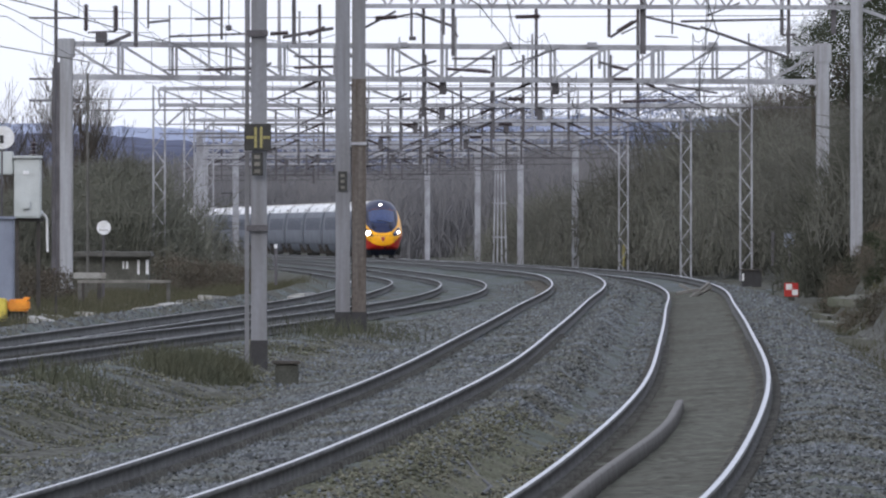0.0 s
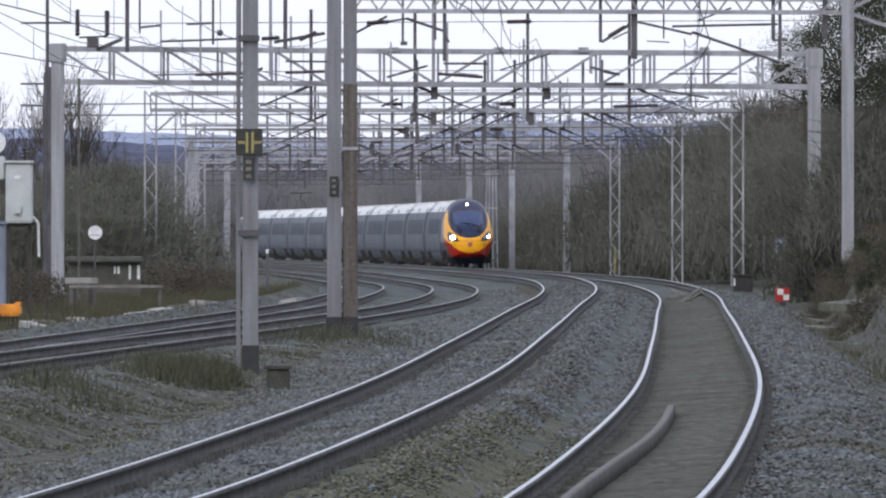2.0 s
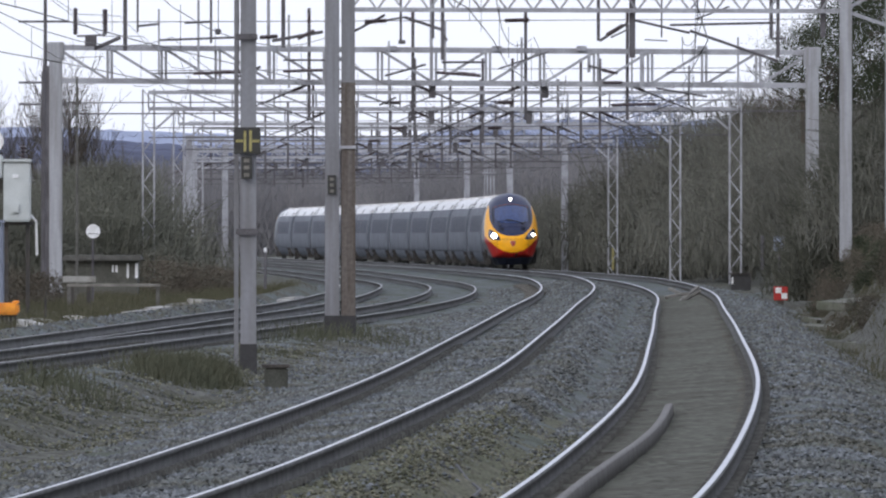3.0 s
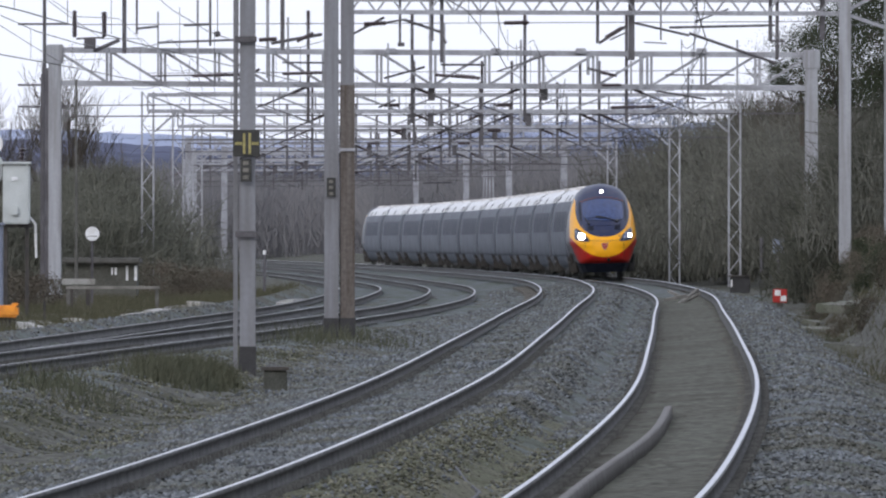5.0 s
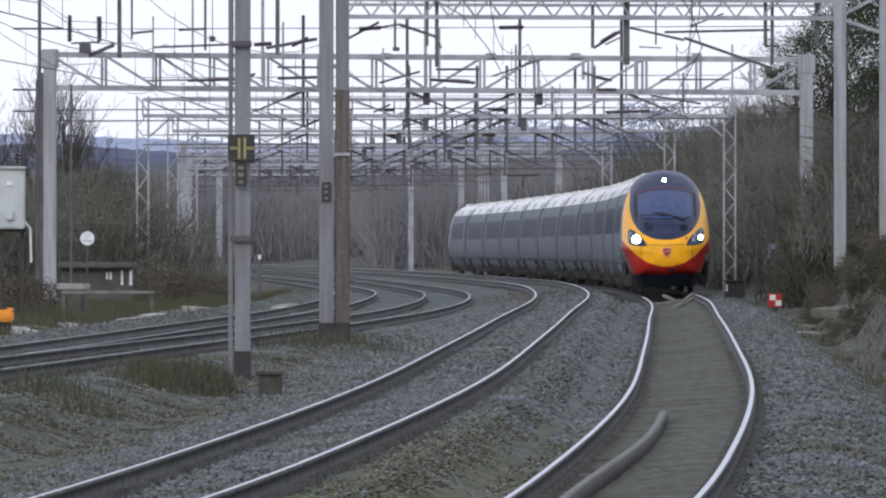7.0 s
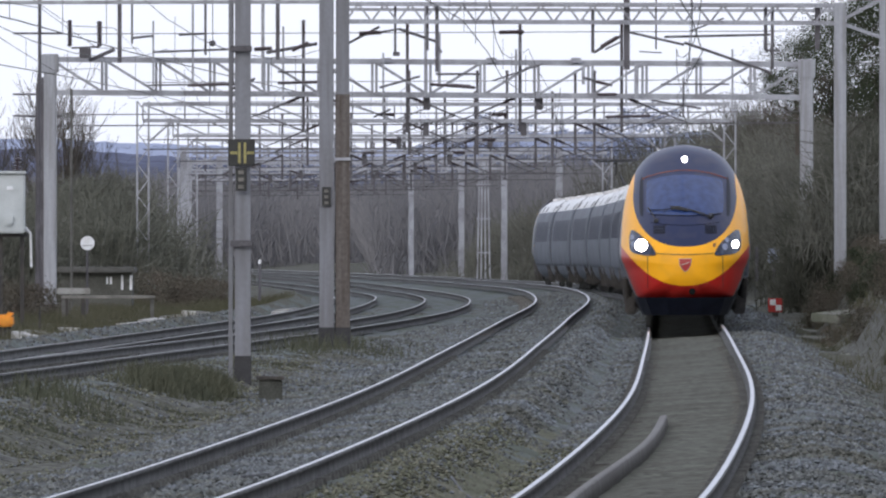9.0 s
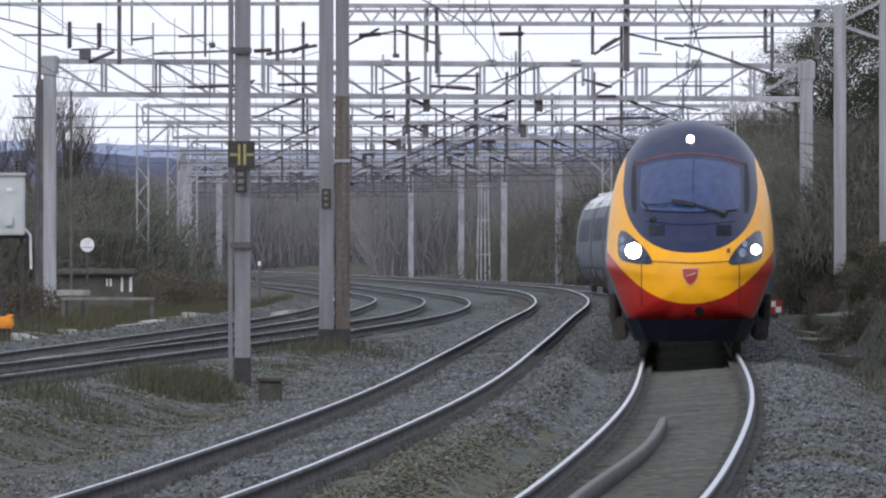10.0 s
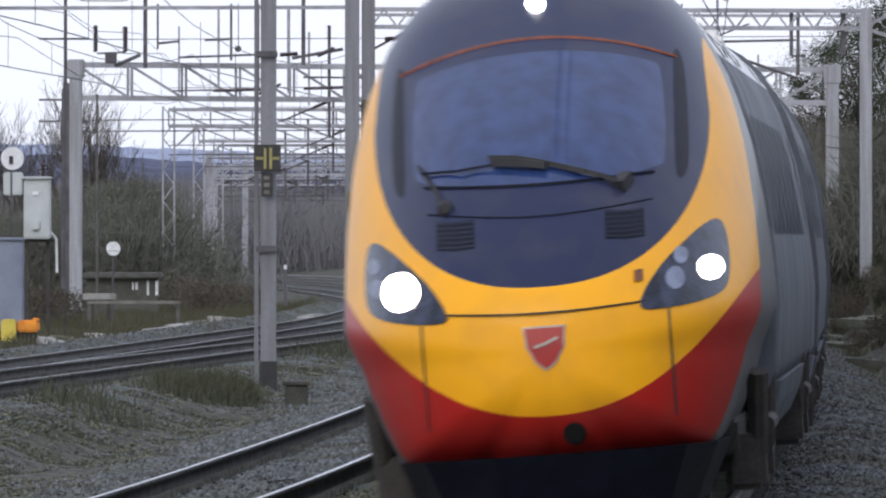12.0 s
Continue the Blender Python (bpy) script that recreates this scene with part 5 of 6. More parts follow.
def thicket_mesh(name, seed, count, wide, high, mat, r0=0.018):
    """Upright crossing stems of a scrub thicket."""
    r = random.Random(seed)
    bm = bmesh.new()
    for _ in range(count):
        x, y = r.gauss(0, wide * 0.42), r.uniform(-wide / 2, wide / 2)
        h = high * r.uniform(0.35, 1.0) * math.exp(-(x / wide) ** 2 * 1.3)
        z0 = r.uniform(-0.4, h * 0.5)
        l = (h - z0) * r.uniform(0.35, 0.9)
        a = Vector((x, y, z0))
        b = a + Vector((r.gauss(0, 0.35), r.gauss(0, 0.35), 1)).normalized() * l
        bar(bm, a, b, r0, 3, r0 * 0.35, cap=False)
        for _ in range(3):
            m = a + (b - a) * r.uniform(0.25, 0.95)
            bar(bm, m, m + Vector((r.gauss(0, 0.8), r.gauss(0, 0.6), r.uniform(-0.1, 0.9))).normalized() * l * r.uniform(0.2, 0.5), r0 * 0.6, 3, r0 * 0.2, cap=False)
    me = bpy.data.meshes.new(name)
    bm.to_mesh(me)
    bm.free()
    me.materials.append(mat)
    return me


def leaf_mesh(name, seed, clumps, per, wide, high, leaf, mat, low=0.0):
    """Leaf clumps spread through an uneven crown."""
    r = random.Random(seed)
    verts, faces = [], []
    for _ in range(clumps):
        a, u = r.uniform(0, 2 * math.pi), r.random() ** 0.5
        k = r.uniform(0.6, 1.0)
        zc = low + (high - low) * r.random()
        w = wide * 0.5 * math.sqrt(max(1 - ((zc - low) / (high - low) * 1.6 - 0.7) ** 2, 0.05)) * k
        c = Vector((math.cos(a) * u * w, math.sin(a) * u * w, zc))
        size = wide * r.uniform(0.05, 0.12)
        for _ in range(per):
            p = c + Vector((r.gauss(0, size), r.gauss(0, size), r.gauss(0, size * 0.6)))
            d = Vector((r.gauss(0, 1), r.gauss(0, 1), r.gauss(0, 1))).normalized() * leaf
            e = d.cross(Vector((r.gauss(0, 1), r.gauss(0, 1), r.gauss(0, 1)))).normalized() * leaf * 0.5
            n = len(verts)
            verts += [p - d, p + e, p + d, p - e]
            faces.append((n, n + 1, n + 2, n + 3))
    me = bpy.data.meshes.new(name)
    me.from_pydata([tuple(v) for v in verts], [], faces)
    me.materials.append(mat)
    return me


def plant(name, meshes, label, category, m, group="", parts=("trunk", "crown")):
    t = thing(name, label, category, m, group)
    for k, me in zip(parts, meshes):
        ob = new(k, me)
        ob.parent = t
    return t


rng = random.Random(11)
BARE = [tree_mesh("bare_tree", 21 + i, 9, 0.75, 4, BARK, 0.011) for i in range(4)]
THICK = [thicket_mesh("thicket", 31 + i, 800, 4.5, 5.0, TWIG, 0.022) for i in range(4)]
BUSH = [leaf_mesh("bush", 41 + i, 90, 110, 4.0, 3.0, 0.055, EVERGREEN) for i in range(3)]
SCRUBS = [leaf_mesh("scrub", 51 + i, 50, 60, 3.0, 1.5, 0.05, SCRUB) for i in range(3)]

UPRIGHT = [tree_mesh("bare_tree", 61 + i, 8, 0.42, 4, BARK, 0.01, 0.95) for i in range(3)]
LEFT_BUSH = [(thicket_mesh("olive_stems", 71 + i, 1300, 2.5, 3.7, OLIVE, 0.02), leaf_mesh("olive_leaf", 75 + i, 150, 130, 3.0, 2.9, 0.022, OLIVE)) for i in range(3)]
# bare trees behind the cabinets
for bearing, y, size in ((22, 440, 0.72), (48, 455, 0.82), (80, 462, 0.8), (140, 450, 0.85), (168, 455, 0.9), (190, 470, 0.75), (215, 520, 0.6), (-25, 430, 0.85), (250, 540, 0.5), (0, 450, 0.75), (275, 560, 0.46)):
    plant("bare_tree", rng.choice(UPRIGHT), "leafless winter tree with fine dark twigs", "tree", pose(at_x(bearing, y), y, -0.6, 0, 0, rng.uniform(0, 360)) @ Matrix.Scale(size * 1.15, 4), "bare trees")
# dark bushes on the left
for bearing, y, size in ((212, 430, 1.05), (232, 440, 0.9), (185, 445, 0.95), (222, 455, 1.1), (60, 420, 0.8), (20, 410, 0.8), (110, 440, 0.9), (160, 430, 1.0), (200, 425, 0.9), (172, 440, 1.05), (135, 435, 0.9), (148, 450, 1.05)):
    plant("dense_bush", rng.choice(LEFT_BUSH), "dense olive-brown winter bush", "bush", pose(at_x(bearing, y), y, -0.7, 0, 0, rng.uniform(0, 360)) @ Matrix.Scale(size * 1.5, 4), "dark bushes", ("stem_tangle", "foliage"))
for bearing, y, size in ((330, 395, 0.75), (370, 400, 0.7), (400, 410, 0.6), (300, 400, 0.8), (75, 330, 0.75), (110, 335, 0.65), (50, 320, 0.7), (20, 330, 0.8), (345, 380, 0.6), (425, 420, 0.5)):
    plant("scrub_bush", [rng.choice(SCRUBS)], "low brown-green scrub bush", "bush", pose(at_x(bearing, y), y, -0.65, 0, 0, rng.uniform(0, 360)) @ Matrix.Scale(size, 4), "low scrub", ("foliage",))
for i in range(26):
    bearing, y = rng.uniform(-40, 300), rng.uniform(470, 640)
    plant("thicket", [rng.choice(THICK)], "tangled leafless winter thicket", "thicket", pose(at_x(bearing, y), y, -0.6, 0, 0, rng.uniform(-40, 40)) @ Matrix.Scale(rng.uniform(0.7, 1.1), 4), "winter thickets", ("stem_tangle",))
# the wooded bank on the right
for i in range(190):
    y = 300 + 420 * rng.random() ** 0.8
    s = 4.4 + 3.6 * float(soft_step(270, 420, y)) + 17 * rng.random() ** 1.9
    p = spot(y, s, 0)
    p.z = ground_z(y, s)
    plant("thicket", [rng.choice(THICK)], "tangled leafless winter thicket on the bank", "thicket", Matrix.Translation(p) @ pose(0, 0, 0, 0, 0, rng.uniform(-50, 50)) @ Matrix.Scale(rng.uniform(0.55, 0.85) + 0.45 * float(soft_step(400, 520, y)), 4), "winter thickets", ("stem_tangle",))
for i in range(30):
    y = rng.uniform(420, 700)
    s = rng.uniform(14, 34)
    p = spot(y, s, 0)
    p.z = ground_z(y, s)
    plant("bare_tree", rng.choice(BARE), "slender leafless tree on the bank", "tree", Matrix.Translation(p) @ pose(0, 0, 0, 0, 0, rng.uniform(0, 360)) @ Matrix.Scale(rng.uniform(0.55, 0.8), 4), "bare trees")
for i in range(120):
    y = rng.uniform(200, 330)
    s = 3.5 + 1.2 * float(soft_step(270, 340, y)) + 0.7 * rng.random() + 4.5 * rng.random() ** 2
    p = spot(y, s, 0)
    p.z = ground_z(y, s) - 0.15
    plant("ivy_bush", [rng.choice(SCRUBS if rng.random() < 0.4 else BUSH)], "dark ivy and bramble on the bank", "bush", Matrix.Translation(p) @ pose(0, 0, 0, 0, 0, rng.uniform(0, 360)) @ Matrix.Scale(rng.uniform(0.1, 0.17) + 0.28 * float(soft_step(4.6, 7.5, s)), 4), "bank brambles", ("foliage",))
for i in range(80):
    y = rng.uniform(560, 900)
    s = rng.uniform(10, 70) * (y / 700)
    p = spot(y, s, 0)
    p.z = ground_z(y, s)
    plant("thicket", [rng.choice(THICK)], "tangled leafless winter thicket on the slope", "thicket", Matrix.Translation(p) @ pose(0, 0, 0, 0, 0, rng.uniform(-50, 50)) @ Matrix.Scale(rng.uniform(0.7, 1.0), 4), "winter thickets", ("stem_tangle",))
for i in range(60):
    y = rng.uniform(215, 420)
    s = 2.9 + 5.4 * float(soft_step(270, 420, y)) + 2.2 * rng.random()
    p = spot(y, s, 0)
    p.z = ground_z(y, s) - 0.1
    plant("scrub_bush", [rng.choice(SCRUBS)], "low brown-green bramble at the bank foot", "bush", Matrix.Translation(p) @ pose(0, 0, 0, 0, 0, rng.uniform(0, 360)) @ Matrix.Scale(rng.uniform(0.25, 0.5), 4), "low scrub", ("foliage",))
for i in range(60):
    y = rng.uniform(272, 345)
    s = 3.3 + 2.4 * float(soft_step(285, 400, y)) + 2.4 * rng.random()
    p = spot(y, s, 0)
    p.z = ground_z(y, s) - 0.2
    plant("ivy_bush", [rng.choice(BUSH)], "dark ivy and bramble on the bank", "bush", Matrix.Translation(p) @ pose(0, 0, 0, 0, 0, rng.uniform(0, 360)) @ Matrix.Scale(rng.uniform(0.12, 0.2), 4), "bank brambles", ("foliage",))
# dark growth that hides the foot of the portal; its twigs are painted shade-dark
SHADE_TWIG = material("shaded_twigs", (0.09, 0.091, 0.075), 0.95, spec=0.05, second=(0.066, 0.068, 0.054), scale=0.6, fine=5, bump=0, object_random=0.25)
DARK_THICK = [thicket_mesh("thicket", 131 + i, 900, 2.5, 5.0, SHADE_TWIG, 0.024) for i in range(2)]
for i in range(34):
    y = rng.uniform(312, 420)
    x = at_x(rng.uniform(1455, 1640), y)
    lat = x - float(line_x(y))
    if lat < 5.4:
        continue
    m = Matrix.Translation((x, y, ground_z(y, lat) - 0.1)) @ pose(0, 0, 0, 0, 0, rng.uniform(0, 360))
    if i % 3:
        plant("thicket", [rng.choice(DARK_THICK)], "tangled thicket beside the portal mast, shade painted into its twigs", "thicket", m @ Matrix.Scale(rng.uniform(0.75, 1.05), 4), "dark thickets", ("stem_tangle",))
    else:
        plant("evergreen_bush", [rng.choice(BUSH)], "dense dark evergreen bush on the bank", "bush", m @ Matrix.Scale(rng.uniform(0.6, 1.0), 4), "dark bank bushes", ("foliage",))
# taller growth along the top of the bank
for i in range(110):
    y = rng.uniform(440, 600)
    x = at_x(rng.uniform(1205, 1500), y)
    lat = x - float(line_x(y))
    if lat < 9.6:
        continue
    top = at_z(rng.uniform(165, 215), y)
    p = Vector((x, y, ground_z(y, lat)))
    plant("thicket", [rng.choice(THICK)], "tall leafless winter thicket on the bank top", "thicket", Matrix.Translation(p) @ pose(0, 0, 0, 0, 0, rng.uniform(-50, 50)) @ Matrix.Scale(min((top - p.z) / 4.0, 1.9), 4), "winter thickets", ("stem_tangle",))
for i in range(34):
    y = rng.uniform(450, 600)
    x = at_x(rng.uniform(1215, 1450), y)
    if x - float(line_x(y)) < 10:
        continue
    p = Vector((x, y, ground_z(y, x - float(line_x(y)))))
    plant("bare_tree", rng.choice(UPRIGHT), "slender leafless tree on the bank", "tree", Matrix.Translation(p) @ pose(0, 0, 0, 0, 0, rng.uniform(0, 360)) @ Matrix.Scale((at_z(165, y) - p.z) / 8.0, 4), "bare trees")
# the dark pine over the bank
pine_trunk = tree_mesh("pine_trunk", 77, 8, 1.1, 3, BARK, 0.03, 0.3)
PINE = leaf_mesh("pine_foliage", 78, 56, 300, 6.5, 7.5, 0.055, EVERGREEN, 3.4)
for bearing, dip, y, size in ((1530, 175, 420, 0.85), (1440, 150, 430, 0.55), (1600, 150, 410, 0.9)):
    plant("pine_tree", [*pine_trunk, PINE], "dark evergreen pine with ragged clumped crown", "tree", pose(at_x(bearing, y), y, at_z(dip, y) - 3.4 * size, 0, 0, bearing) @ Matrix.Scale(size, 4), "", ("trunk", "limb", "crown"))


# far woods and hills
def far_woods(name, label, y0, y1, x0, x1, count, high, seed, mat, twig):
    """A belt of bare stems, too many to count."""
    r = random.Random(seed)
    bm = bmesh.new()
    for _ in range(count):
        y = r.uniform(y0, y1)
        x = r.uniform(x0, x1) * y / y0
        h = high * r.uniform(0.35, 1.0) * (0.8 + 0.2 * math.sin(x * 0.11) * math.sin(x * 0.031 + 1))
        z0 = r.uniform(-1.5, h * 0.5)
        a = Vector((x, y, z0))
        b = a + Vector((r.gauss(0, 0.38), r.gauss(0, 0.1), 1)).normalized() * (h - z0)
        bar(bm, a, b, twig, 3, twig * 0.3, cap=False)
        for _ in range(2):
            m = a + (b - a) * r.uniform(0.3, 0.8)
            bar(bm, m, m + Vector((r.gauss(0, 0.6), r.gauss(0, 0.2), 0.7)).normalized() * h * 0.25, twig * 0.6, 3, twig * 0.2, cap=False)
    ob = part(name, bm, mat, kind="stuff")
    return tagged(ob, label, "woodland")


# paler and greyer than the near twigs: haze put into the colour
FAR_TWIG = material("hazed_winter_wood", (0.2, 0.195, 0.2), 0.95, spec=0.1, second=(0.165, 0.163, 0.17), scale=0.12, fine=0.9, bump=0, spread=0.15)
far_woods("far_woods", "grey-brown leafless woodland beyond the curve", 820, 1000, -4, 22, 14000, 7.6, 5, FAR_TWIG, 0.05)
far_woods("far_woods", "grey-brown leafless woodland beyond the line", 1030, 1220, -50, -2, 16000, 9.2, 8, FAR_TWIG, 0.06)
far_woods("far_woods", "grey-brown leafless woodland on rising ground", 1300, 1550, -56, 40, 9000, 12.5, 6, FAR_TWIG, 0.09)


def ridge(name, y, heights, mat, label):
    """A distant ridge: heights over x, with a slope down towards the viewer."""
    bm = bmesh.new()
    prev = None
    r = random.Random(len(heights))
    n = 420
    xs = [-260 + 520 * i / n for i in range(n + 1)]
    for x in xs:
        h = float(np.interp(x, [p[0] for p in heights], [p[1] for p in heights])) + r.uniform(-0.22, 0.22) * y / 3000
        cur = [bm.verts.new((x, y - 400, -10)), bm.verts.new((x, y - 60, h * 0.8)), bm.verts.new((x, y, h)), bm.verts.new((x, y + 300, h * 0.7))]
        if prev:
            for k in range(3):
                bm.faces.new((prev[k], cur[k], cur[k + 1], prev[k + 1]))
        prev = cur
    return tagged(part(name, bm, mat, kind="structure"), label, "hills")


# horizon ridges; their blue haze is painted into the materials
ridge("backdrop", 3000, [(-260, 28), (-100, 26), (-60, 24.5), (-20, 23), (0, 24.5), (15, 27.5), (40, 28), (60, 27), (90, 30), (260, 34)], HILL, "wooded hills on the horizon, blue haze painted in")
# wood colour pushed to blue-grey in place of haze
HILL_NEAR = material("haze_painted_wood", (0.12, 0.13, 0.18), 1.0, spec=0.0, second=(0.09, 0.097, 0.13), scale=0.02, fine=0.15, bump=0, spread=0.2)
ridge("backdrop", 1900, [(-260, 17), (-60, 15.5), (-20, 13), (0, 13), (12, 14), (30, 15), (50, 15.5), (260, 18)], HILL_NEAR, "wooded slopes below the hills, dimmed by painted haze")

# round-headed evergreens standing on the far slope, leaves painted in haze blue-grey
HAZED_LEAF = material("hazed_evergreen", (0.3, 0.34, 0.46), 1.0, spec=0.0, second=(0.24, 0.275, 0.38), scale=0.2, fine=1.5, bump=0, spread=0.2)
SLOPE_TREE = [leaf_mesh("slope_tree", 91 + i, 30, 50, 9, 13, 0.24, HAZED_LEAF, 0.5) for i in range(3)]
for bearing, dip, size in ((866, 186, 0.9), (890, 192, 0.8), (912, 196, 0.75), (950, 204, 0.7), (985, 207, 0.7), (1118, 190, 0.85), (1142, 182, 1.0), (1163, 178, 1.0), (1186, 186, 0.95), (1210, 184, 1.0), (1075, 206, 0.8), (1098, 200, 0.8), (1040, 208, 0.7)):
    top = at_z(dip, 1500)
    plant("evergreen_tree", [rng.choice(SLOPE_TREE)], "distant evergreen tree on the slope, haze painted blue-grey", "tree", pose(at_x(bearing, 1500), 1500, top - 12 * size, 0, 0, bearing * 7) @ Matrix.Scale(size, 4), "slope evergreens", ("crown",))


# ---------------------------------------------------------------- grass, stones, sleepers
def scatter_grass(name, label, places, seed, mat, high):
    """Thin blades in loose tufts; places are (y, side, radius, count)."""
    rn = np.random.default_rng(seed)
    y = np.concatenate([rn.normal(a, rad * 2.2, k) for a, b, rad, k in places])
    s = np.concatenate([rn.normal(b, rad * 0.55, k) for a, b, rad, k in places])
    k = len(y)
    px, py, pz = on_line(y, s, 0)
    p = np.stack([px, py, pz + ground_height(y, s) - 0.03], 1)
    d = np.stack([rn.normal(0, 0.35, k), rn.normal(0, 0.35, k), np.ones(k)], 1)
    d = d / np.linalg.norm(d, axis=1)[:, None] * (high * rn.uniform(0.4, 1.2, k))[:, None]
    w = np.array([0.007, 0.002, 0])
    tip = p + d + np.stack([rn.normal(0, 0.05, k), np.zeros(k), np.full(k, -0.03)], 1)
    blades = np.stack([p - w, p + w, p + d * 0.6 + w * 0.7, tip, p + d * 0.6 - w * 0.7], 1)
    verts, faces = blades.reshape(-1, 3).tolist(), np.arange(5 * k).reshape(-1, 5).tolist()
    me = bpy.data.meshes.new(name)
    me.from_pydata([tuple(v) for v in verts], [], faces)
    me.materials.append(mat)
    return tagged(new(name, me), label, "grass", kind="stuff")


GREEN_GRASS = material("winter_grass", (0.088, 0.09, 0.062), 0.95, spec=0.1, second=(0.076, 0.082, 0.058), scale=0.6, fine=6, bump=0)
r = random.Random(4)
tufts = [(154, -6.45, 0.3, 700), (152, -6.7, 0.4, 900), (150, -6.95, 0.4, 800), (156, -6.6, 0.3, 500), (205, -6.3, 1.2, 220), (200, -6.4, 1.5, 260), (135, -7.4, 0.6, 260)]
for _ in range(260):
    y = r.uniform(88, 240)
    c = float(side_c(y))
    tufts.append((y, r.uniform(max(c + 1.6, -9.5), -5.9), r.uniform(0.3, 0.9), 80))
scatter_grass("grass", "tufts of rough winter grass between the lines", [(a, b, c, d * 2) for a, b, c, d in tufts[7:]], 7, GREEN_GRASS, 0.09)
scatter_grass("grass", "dense dark grass clump at the mast foot", tufts[:7], 17, GREEN_GRASS, 0.4)
tufts = []
for _ in range(300):
    y = r.uniform(215, 420)
    tufts.append((y, float(side_d(y)) - r.uniform(2.6, 8), r.uniform(0.4, 1.2), 55))
scatter_grass("grass", "tall pale dead grass beside the slow lines", tufts, 8, DRY_GRASS, 0.38)
tufts = []
for _ in range(260):
    y = r.uniform(150, 420)
    tufts.append((y, 2.9 + 4.6 * float(soft_step(270, 420, y)) + r.uniform(0, 3), r.uniform(0.3, 0.9), 70))
scatter_grass("grass", "rough dead grass on the bank foot", tufts, 9, DRY_GRASS, 0.25)
tufts = []
for _ in range(120):
    tufts.append((r.uniform(78, 135), r.uniform(-2.0, -1.2), r.uniform(0.2, 0.5), 22))
scatter_grass("moss", "low moss and weeds between the running lines", tufts, 10, GREEN_GRASS, 0.05)


def scatter_stones(name, label, bands, seed, mat=STONE):
    """Loose angular stones; bands are (y0, y1, side0, side1, count, size)."""
    rn = np.random.default_rng(seed)
    shape = np.array([(1, 0, 0), (-1, 0, 0), (0, 1, 0), (0, -1, 0), (0, 0, 1), (0, 0, -1)], float)
    tri = np.array([(0, 2, 4), (2, 1, 4), (1, 3, 4), (3, 0, 4), (2, 0, 5), (1, 2, 5), (3, 1, 5), (0, 3, 5)])
    all_v, all_f, base = [], [], 0
    for y0, y1, s0, s1, count, size in bands:
        y, s = rn.uniform(y0, y1, count), rn.uniform(s0, s1, count)
        near_rail = np.min([np.abs(s - q) for q in (-0.752, 0.752, -3.952, -2.448)], axis=0)
        keep = near_rail > 0.13
        y, s = y[keep], s[keep]
        x, yy, z = on_line(y, s, 0)
        z = z + ground_height(y, s) + rn.uniform(-0.02, 0.03, len(y))
        k = len(y)
        v = shape[None] * rn.uniform(0.5, 1.25, (k, 6, 1)) * size * rn.uniform(0.6, 1.4, (k, 1, 1))
        a = rn.uniform(0, 2 * np.pi, (k, 1))
        ca, sa = np.cos(a), np.sin(a)
        vx = v[..., 0] * ca - v[..., 1] * sa
        vy = v[..., 0] * sa + v[..., 1] * ca
        pts = np.stack([vx + x[:, None], vy + yy[:, None], v[..., 2] * 0.75 + z[:, None]], 2).reshape(-1, 3)
        all_v.append(pts)
        all_f.append((tri[None] + 6 * np.arange(k)[:, None, None]).reshape(-1, 3) + base)
        base += 6 * k
    me = bpy.data.meshes.new(name)
    me.from_pydata(np.concatenate(all_v).tolist(), [], np.concatenate(all_f).tolist())
    me.materials.append(mat)
    return tagged(new(name, me), label, "ballast", kind="stuff")


scatter_stones("ballast_stones", "loose grey-brown ballast stones", [
    (60, 118, -2.5, -0.75, 5000, 0.024), (118, 140, -2.5, -0.75, 6000, 0.03), (60, 130, 0.85, 2.6, 16000, 0.03), 
    (60, 150, -4.0, -2.4, 26000, 0.03), (60, 150, -5.6, -3.9, 22000, 0.032), (130, 260, -2.5, -0.75, 16000, 0.038), (130, 260, 0.85, 2.6, 14000, 0.038), (150, 280, -6.0, -2.4, 20000, 0.038),
    (80, 230, -10.5, -5.6, 20000, 0.026), (260, 420, -5.5, -0.75, 10000, 0.05), (260, 420, 0.85, 2.8, 5000, 0.05), (170, 330, -13.5, -8.0, 14000, 0.042)], 12)

MOSS_STONE = material("mossy_stone", (0.15, 0.146, 0.112), 0.97, spec=0.05, second=(0.1, 0.104, 0.074), scale=0.5, fine=30, island=True, bump=0.3)
scatter_stones("ballast_stones", "small mossy stones between the running lines", [(60, 122, -2.5, -0.85, 16000, 0.02)], 13, MOSS_STONE)
scatter_stones("ballast_stones", "small mossy stones among rough grass", [(80, 190, -10.0, -5.5, 20000, 0.024)], 14, MOSS_STONE)


def sleeper_mesh(length, thick):
    bm = bmesh.new()
    w = 0.14
    tops = [(-length / 2, 0.0), (-0.55, 0.0), (-0.4, -0.025), (0.4, -0.025), (0.55, 0.0), (length / 2, 0.0)]
    rows = []
    for yy, dz in ((-w, -thick), (-w + 0.02, 0), (w - 0.02, 0), (w, -thick)):
        rows.append([bm.verts.new((x, yy, z + dz)) for x, z in tops])
    for a, b in zip(rows, rows[1:]):
        for i in range(5):
            bm.faces.new((a[i], a[i + 1], b[i + 1], b[i]))
    bm.faces.new([q[0] for q in rows])
    bm.faces.new([q[5] for q in rows][::-1])
    me = bpy.data.meshes.new("sleeper")
    bm.to_mesh(me)
    bm.free()
    me.materials.append(CONCRETE)
    return me


SLEEPER = sleeper_mesh(2.5, 0.1)


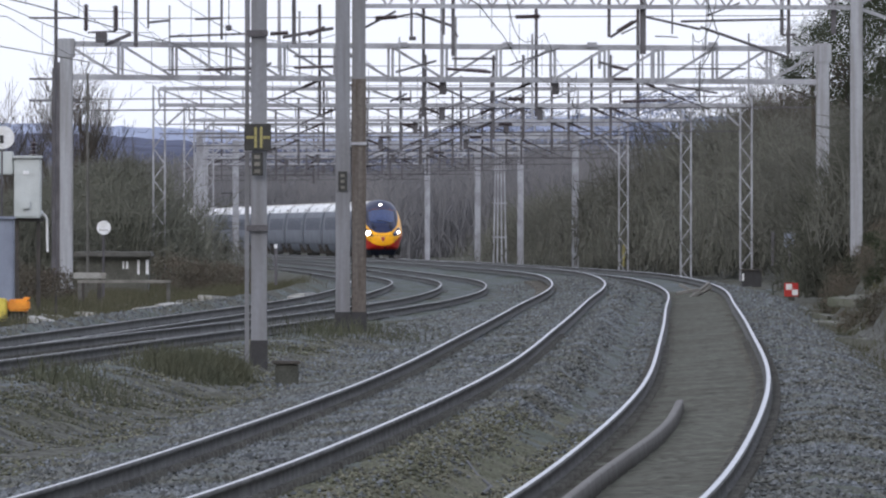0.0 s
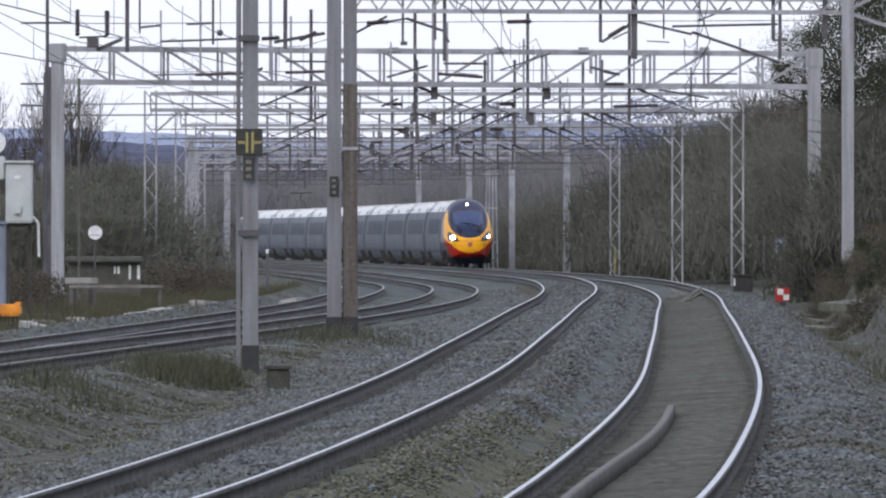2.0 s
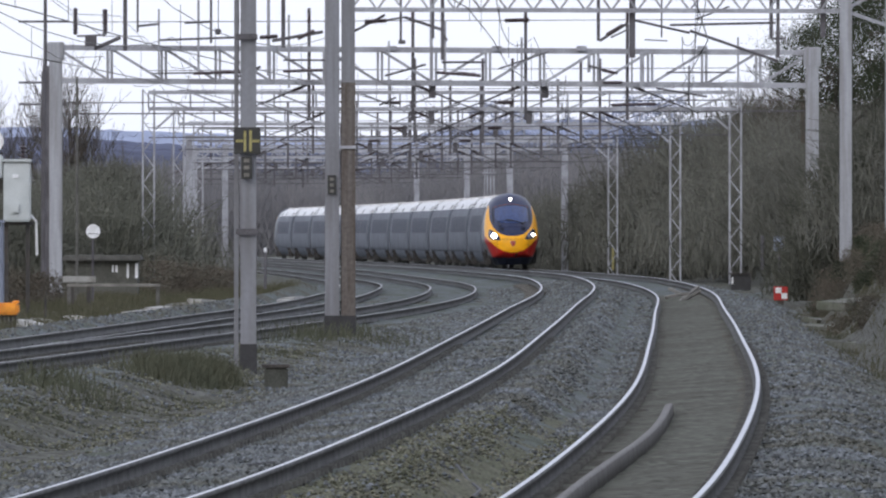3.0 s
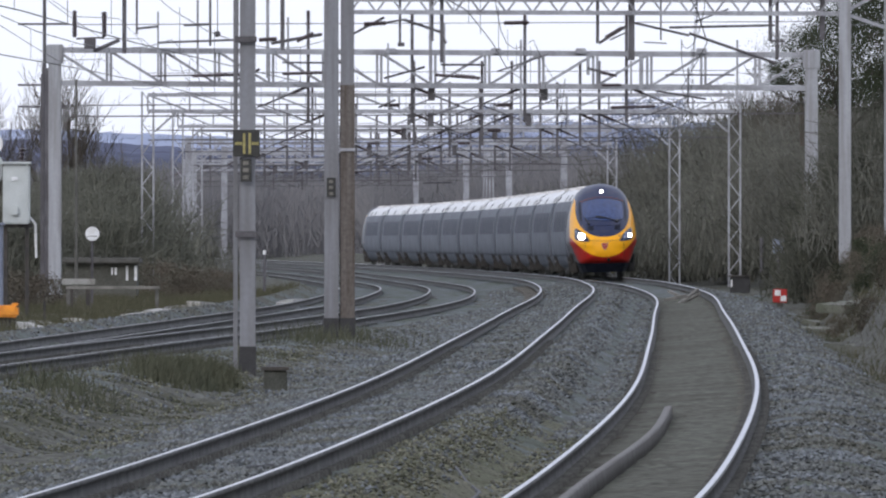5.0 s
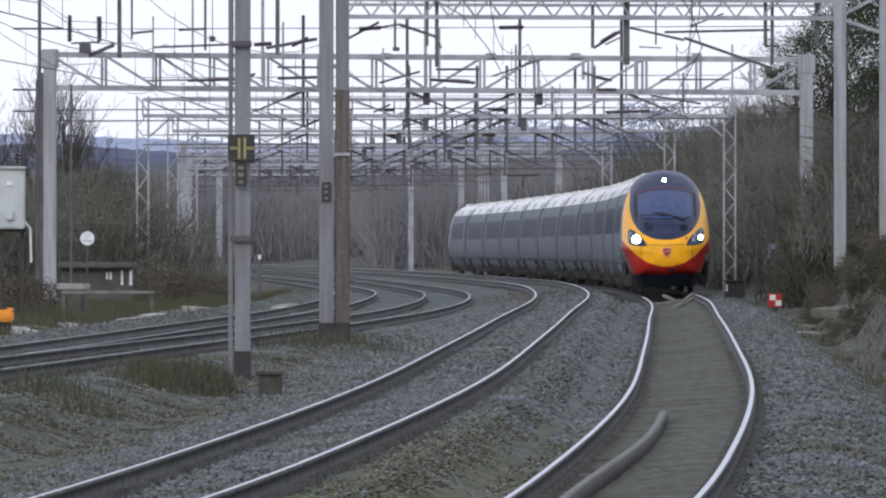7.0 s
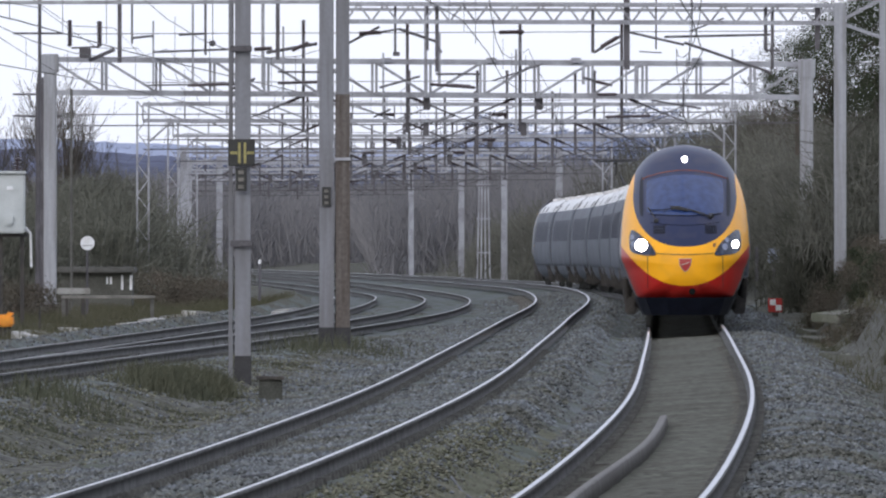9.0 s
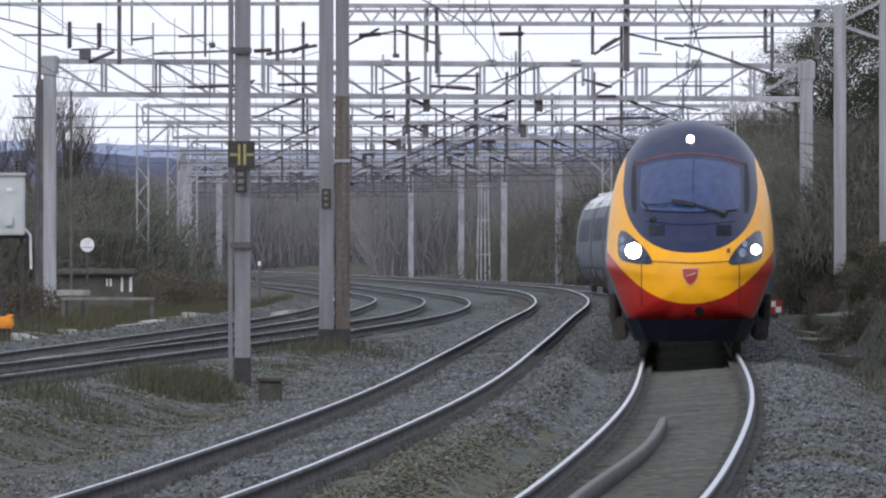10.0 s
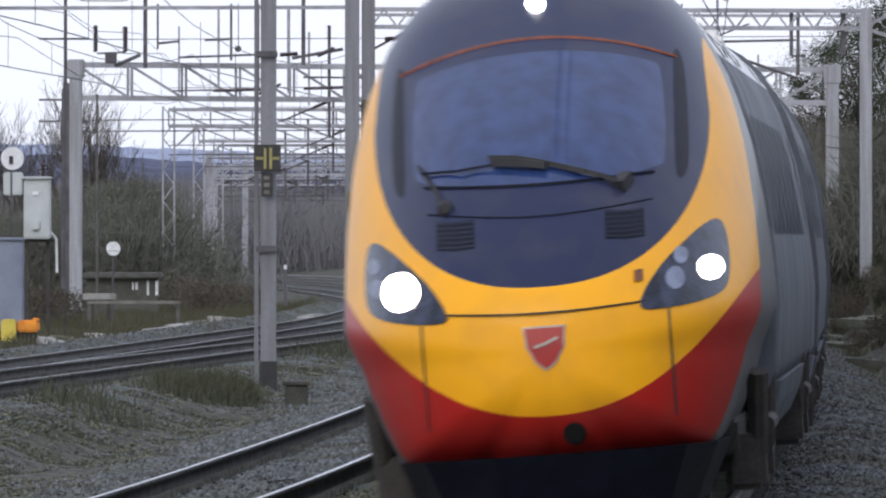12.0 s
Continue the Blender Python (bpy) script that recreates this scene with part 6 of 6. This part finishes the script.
def lay_sleepers(track, side, z, y0, y1, single, cant=CANT):
    """Sleepers every 0.65 m; the first ones singly, the rest joined."""
    ys = np.arange(y0, y1, 0.65)
    tilt_cant = math.degrees(math.atan(cant / 1.5))
    verts, faces = [], []
    base_v = [v.co.copy() for v in SLEEPER.vertices]
    base_f = [tuple(f.vertices) for f in SLEEPER.polygons]
    for i, y in enumerate(ys):
        m = Matrix.Translation(spot(y, float(side(y)), float(z(y)) - 0.203)) @ pose(0, 0, 0, 0, -tilt_cant, heading(y))
        if i < single:
            ob = new("sleeper", SLEEPER)
            ob.parent = track
            ob.matrix_local = m
        else:
            n = len(verts)
            verts += [tuple(m @ v) for v in base_v]
            faces += [tuple(k + n for k in f) for f in base_f]
    me = bpy.data.meshes.new("sleepers")
    me.from_pydata(verts, [], faces)
    me.materials.append(CONCRETE)
    ob = new("sleepers", me)
    ob.parent = track
    tagged(ob, kind="stuff")
    clips_v, clips_f = [], []
    cube = [(a, b, c) for a in (-0.045, 0.045) for b in (-0.05, 0.05) for c in (-0.02, 0.03)]
    quads = [(0, 1, 3, 2), (4, 6, 7, 5), (0, 4, 5, 1), (2, 3, 7, 6), (1, 5, 7, 3)]
    for y in ys[ys < 190]:
        m = Matrix.Translation(spot(y, float(side(y)), float(z(y)) - 0.145)) @ pose(0, 0, 0, 0, -tilt_cant, heading(y))
        for s in (-0.752, 0.752):
            for k in (-0.1, 0.1):
                n = len(clips_v)
                clips_v += [tuple(m @ Vector((s + k + a, b, c))) for a, b, c in cube]
                clips_f += [tuple(q + n for q in f) for f in quads]
    if clips_v:
        me = bpy.data.meshes.new("rail_clips")
        me.from_pydata(clips_v, [], clips_f)
        me.materials.append(RAIL_SIDE)
        ob = new("rail_clips", me)
        ob.parent = track
        tagged(ob, kind="stuff")


lay_sleepers(track_a, side_a, spline([(0, 0.008), (600, 0.008), (1200, 0.008)]), 58, 420, 300)
lay_sleepers(track_b, side_b, spline([(0, 0.1), (600, 0.1), (1200, 0.1)]), 62, 420, 300)
lay_sleepers(track_c, side_c, rise_c, 120, 400, 200, SLOW_CANT)
lay_sleepers(track_d, side_d, rise_d, 150, 400, 150, SLOW_CANT)


motions()
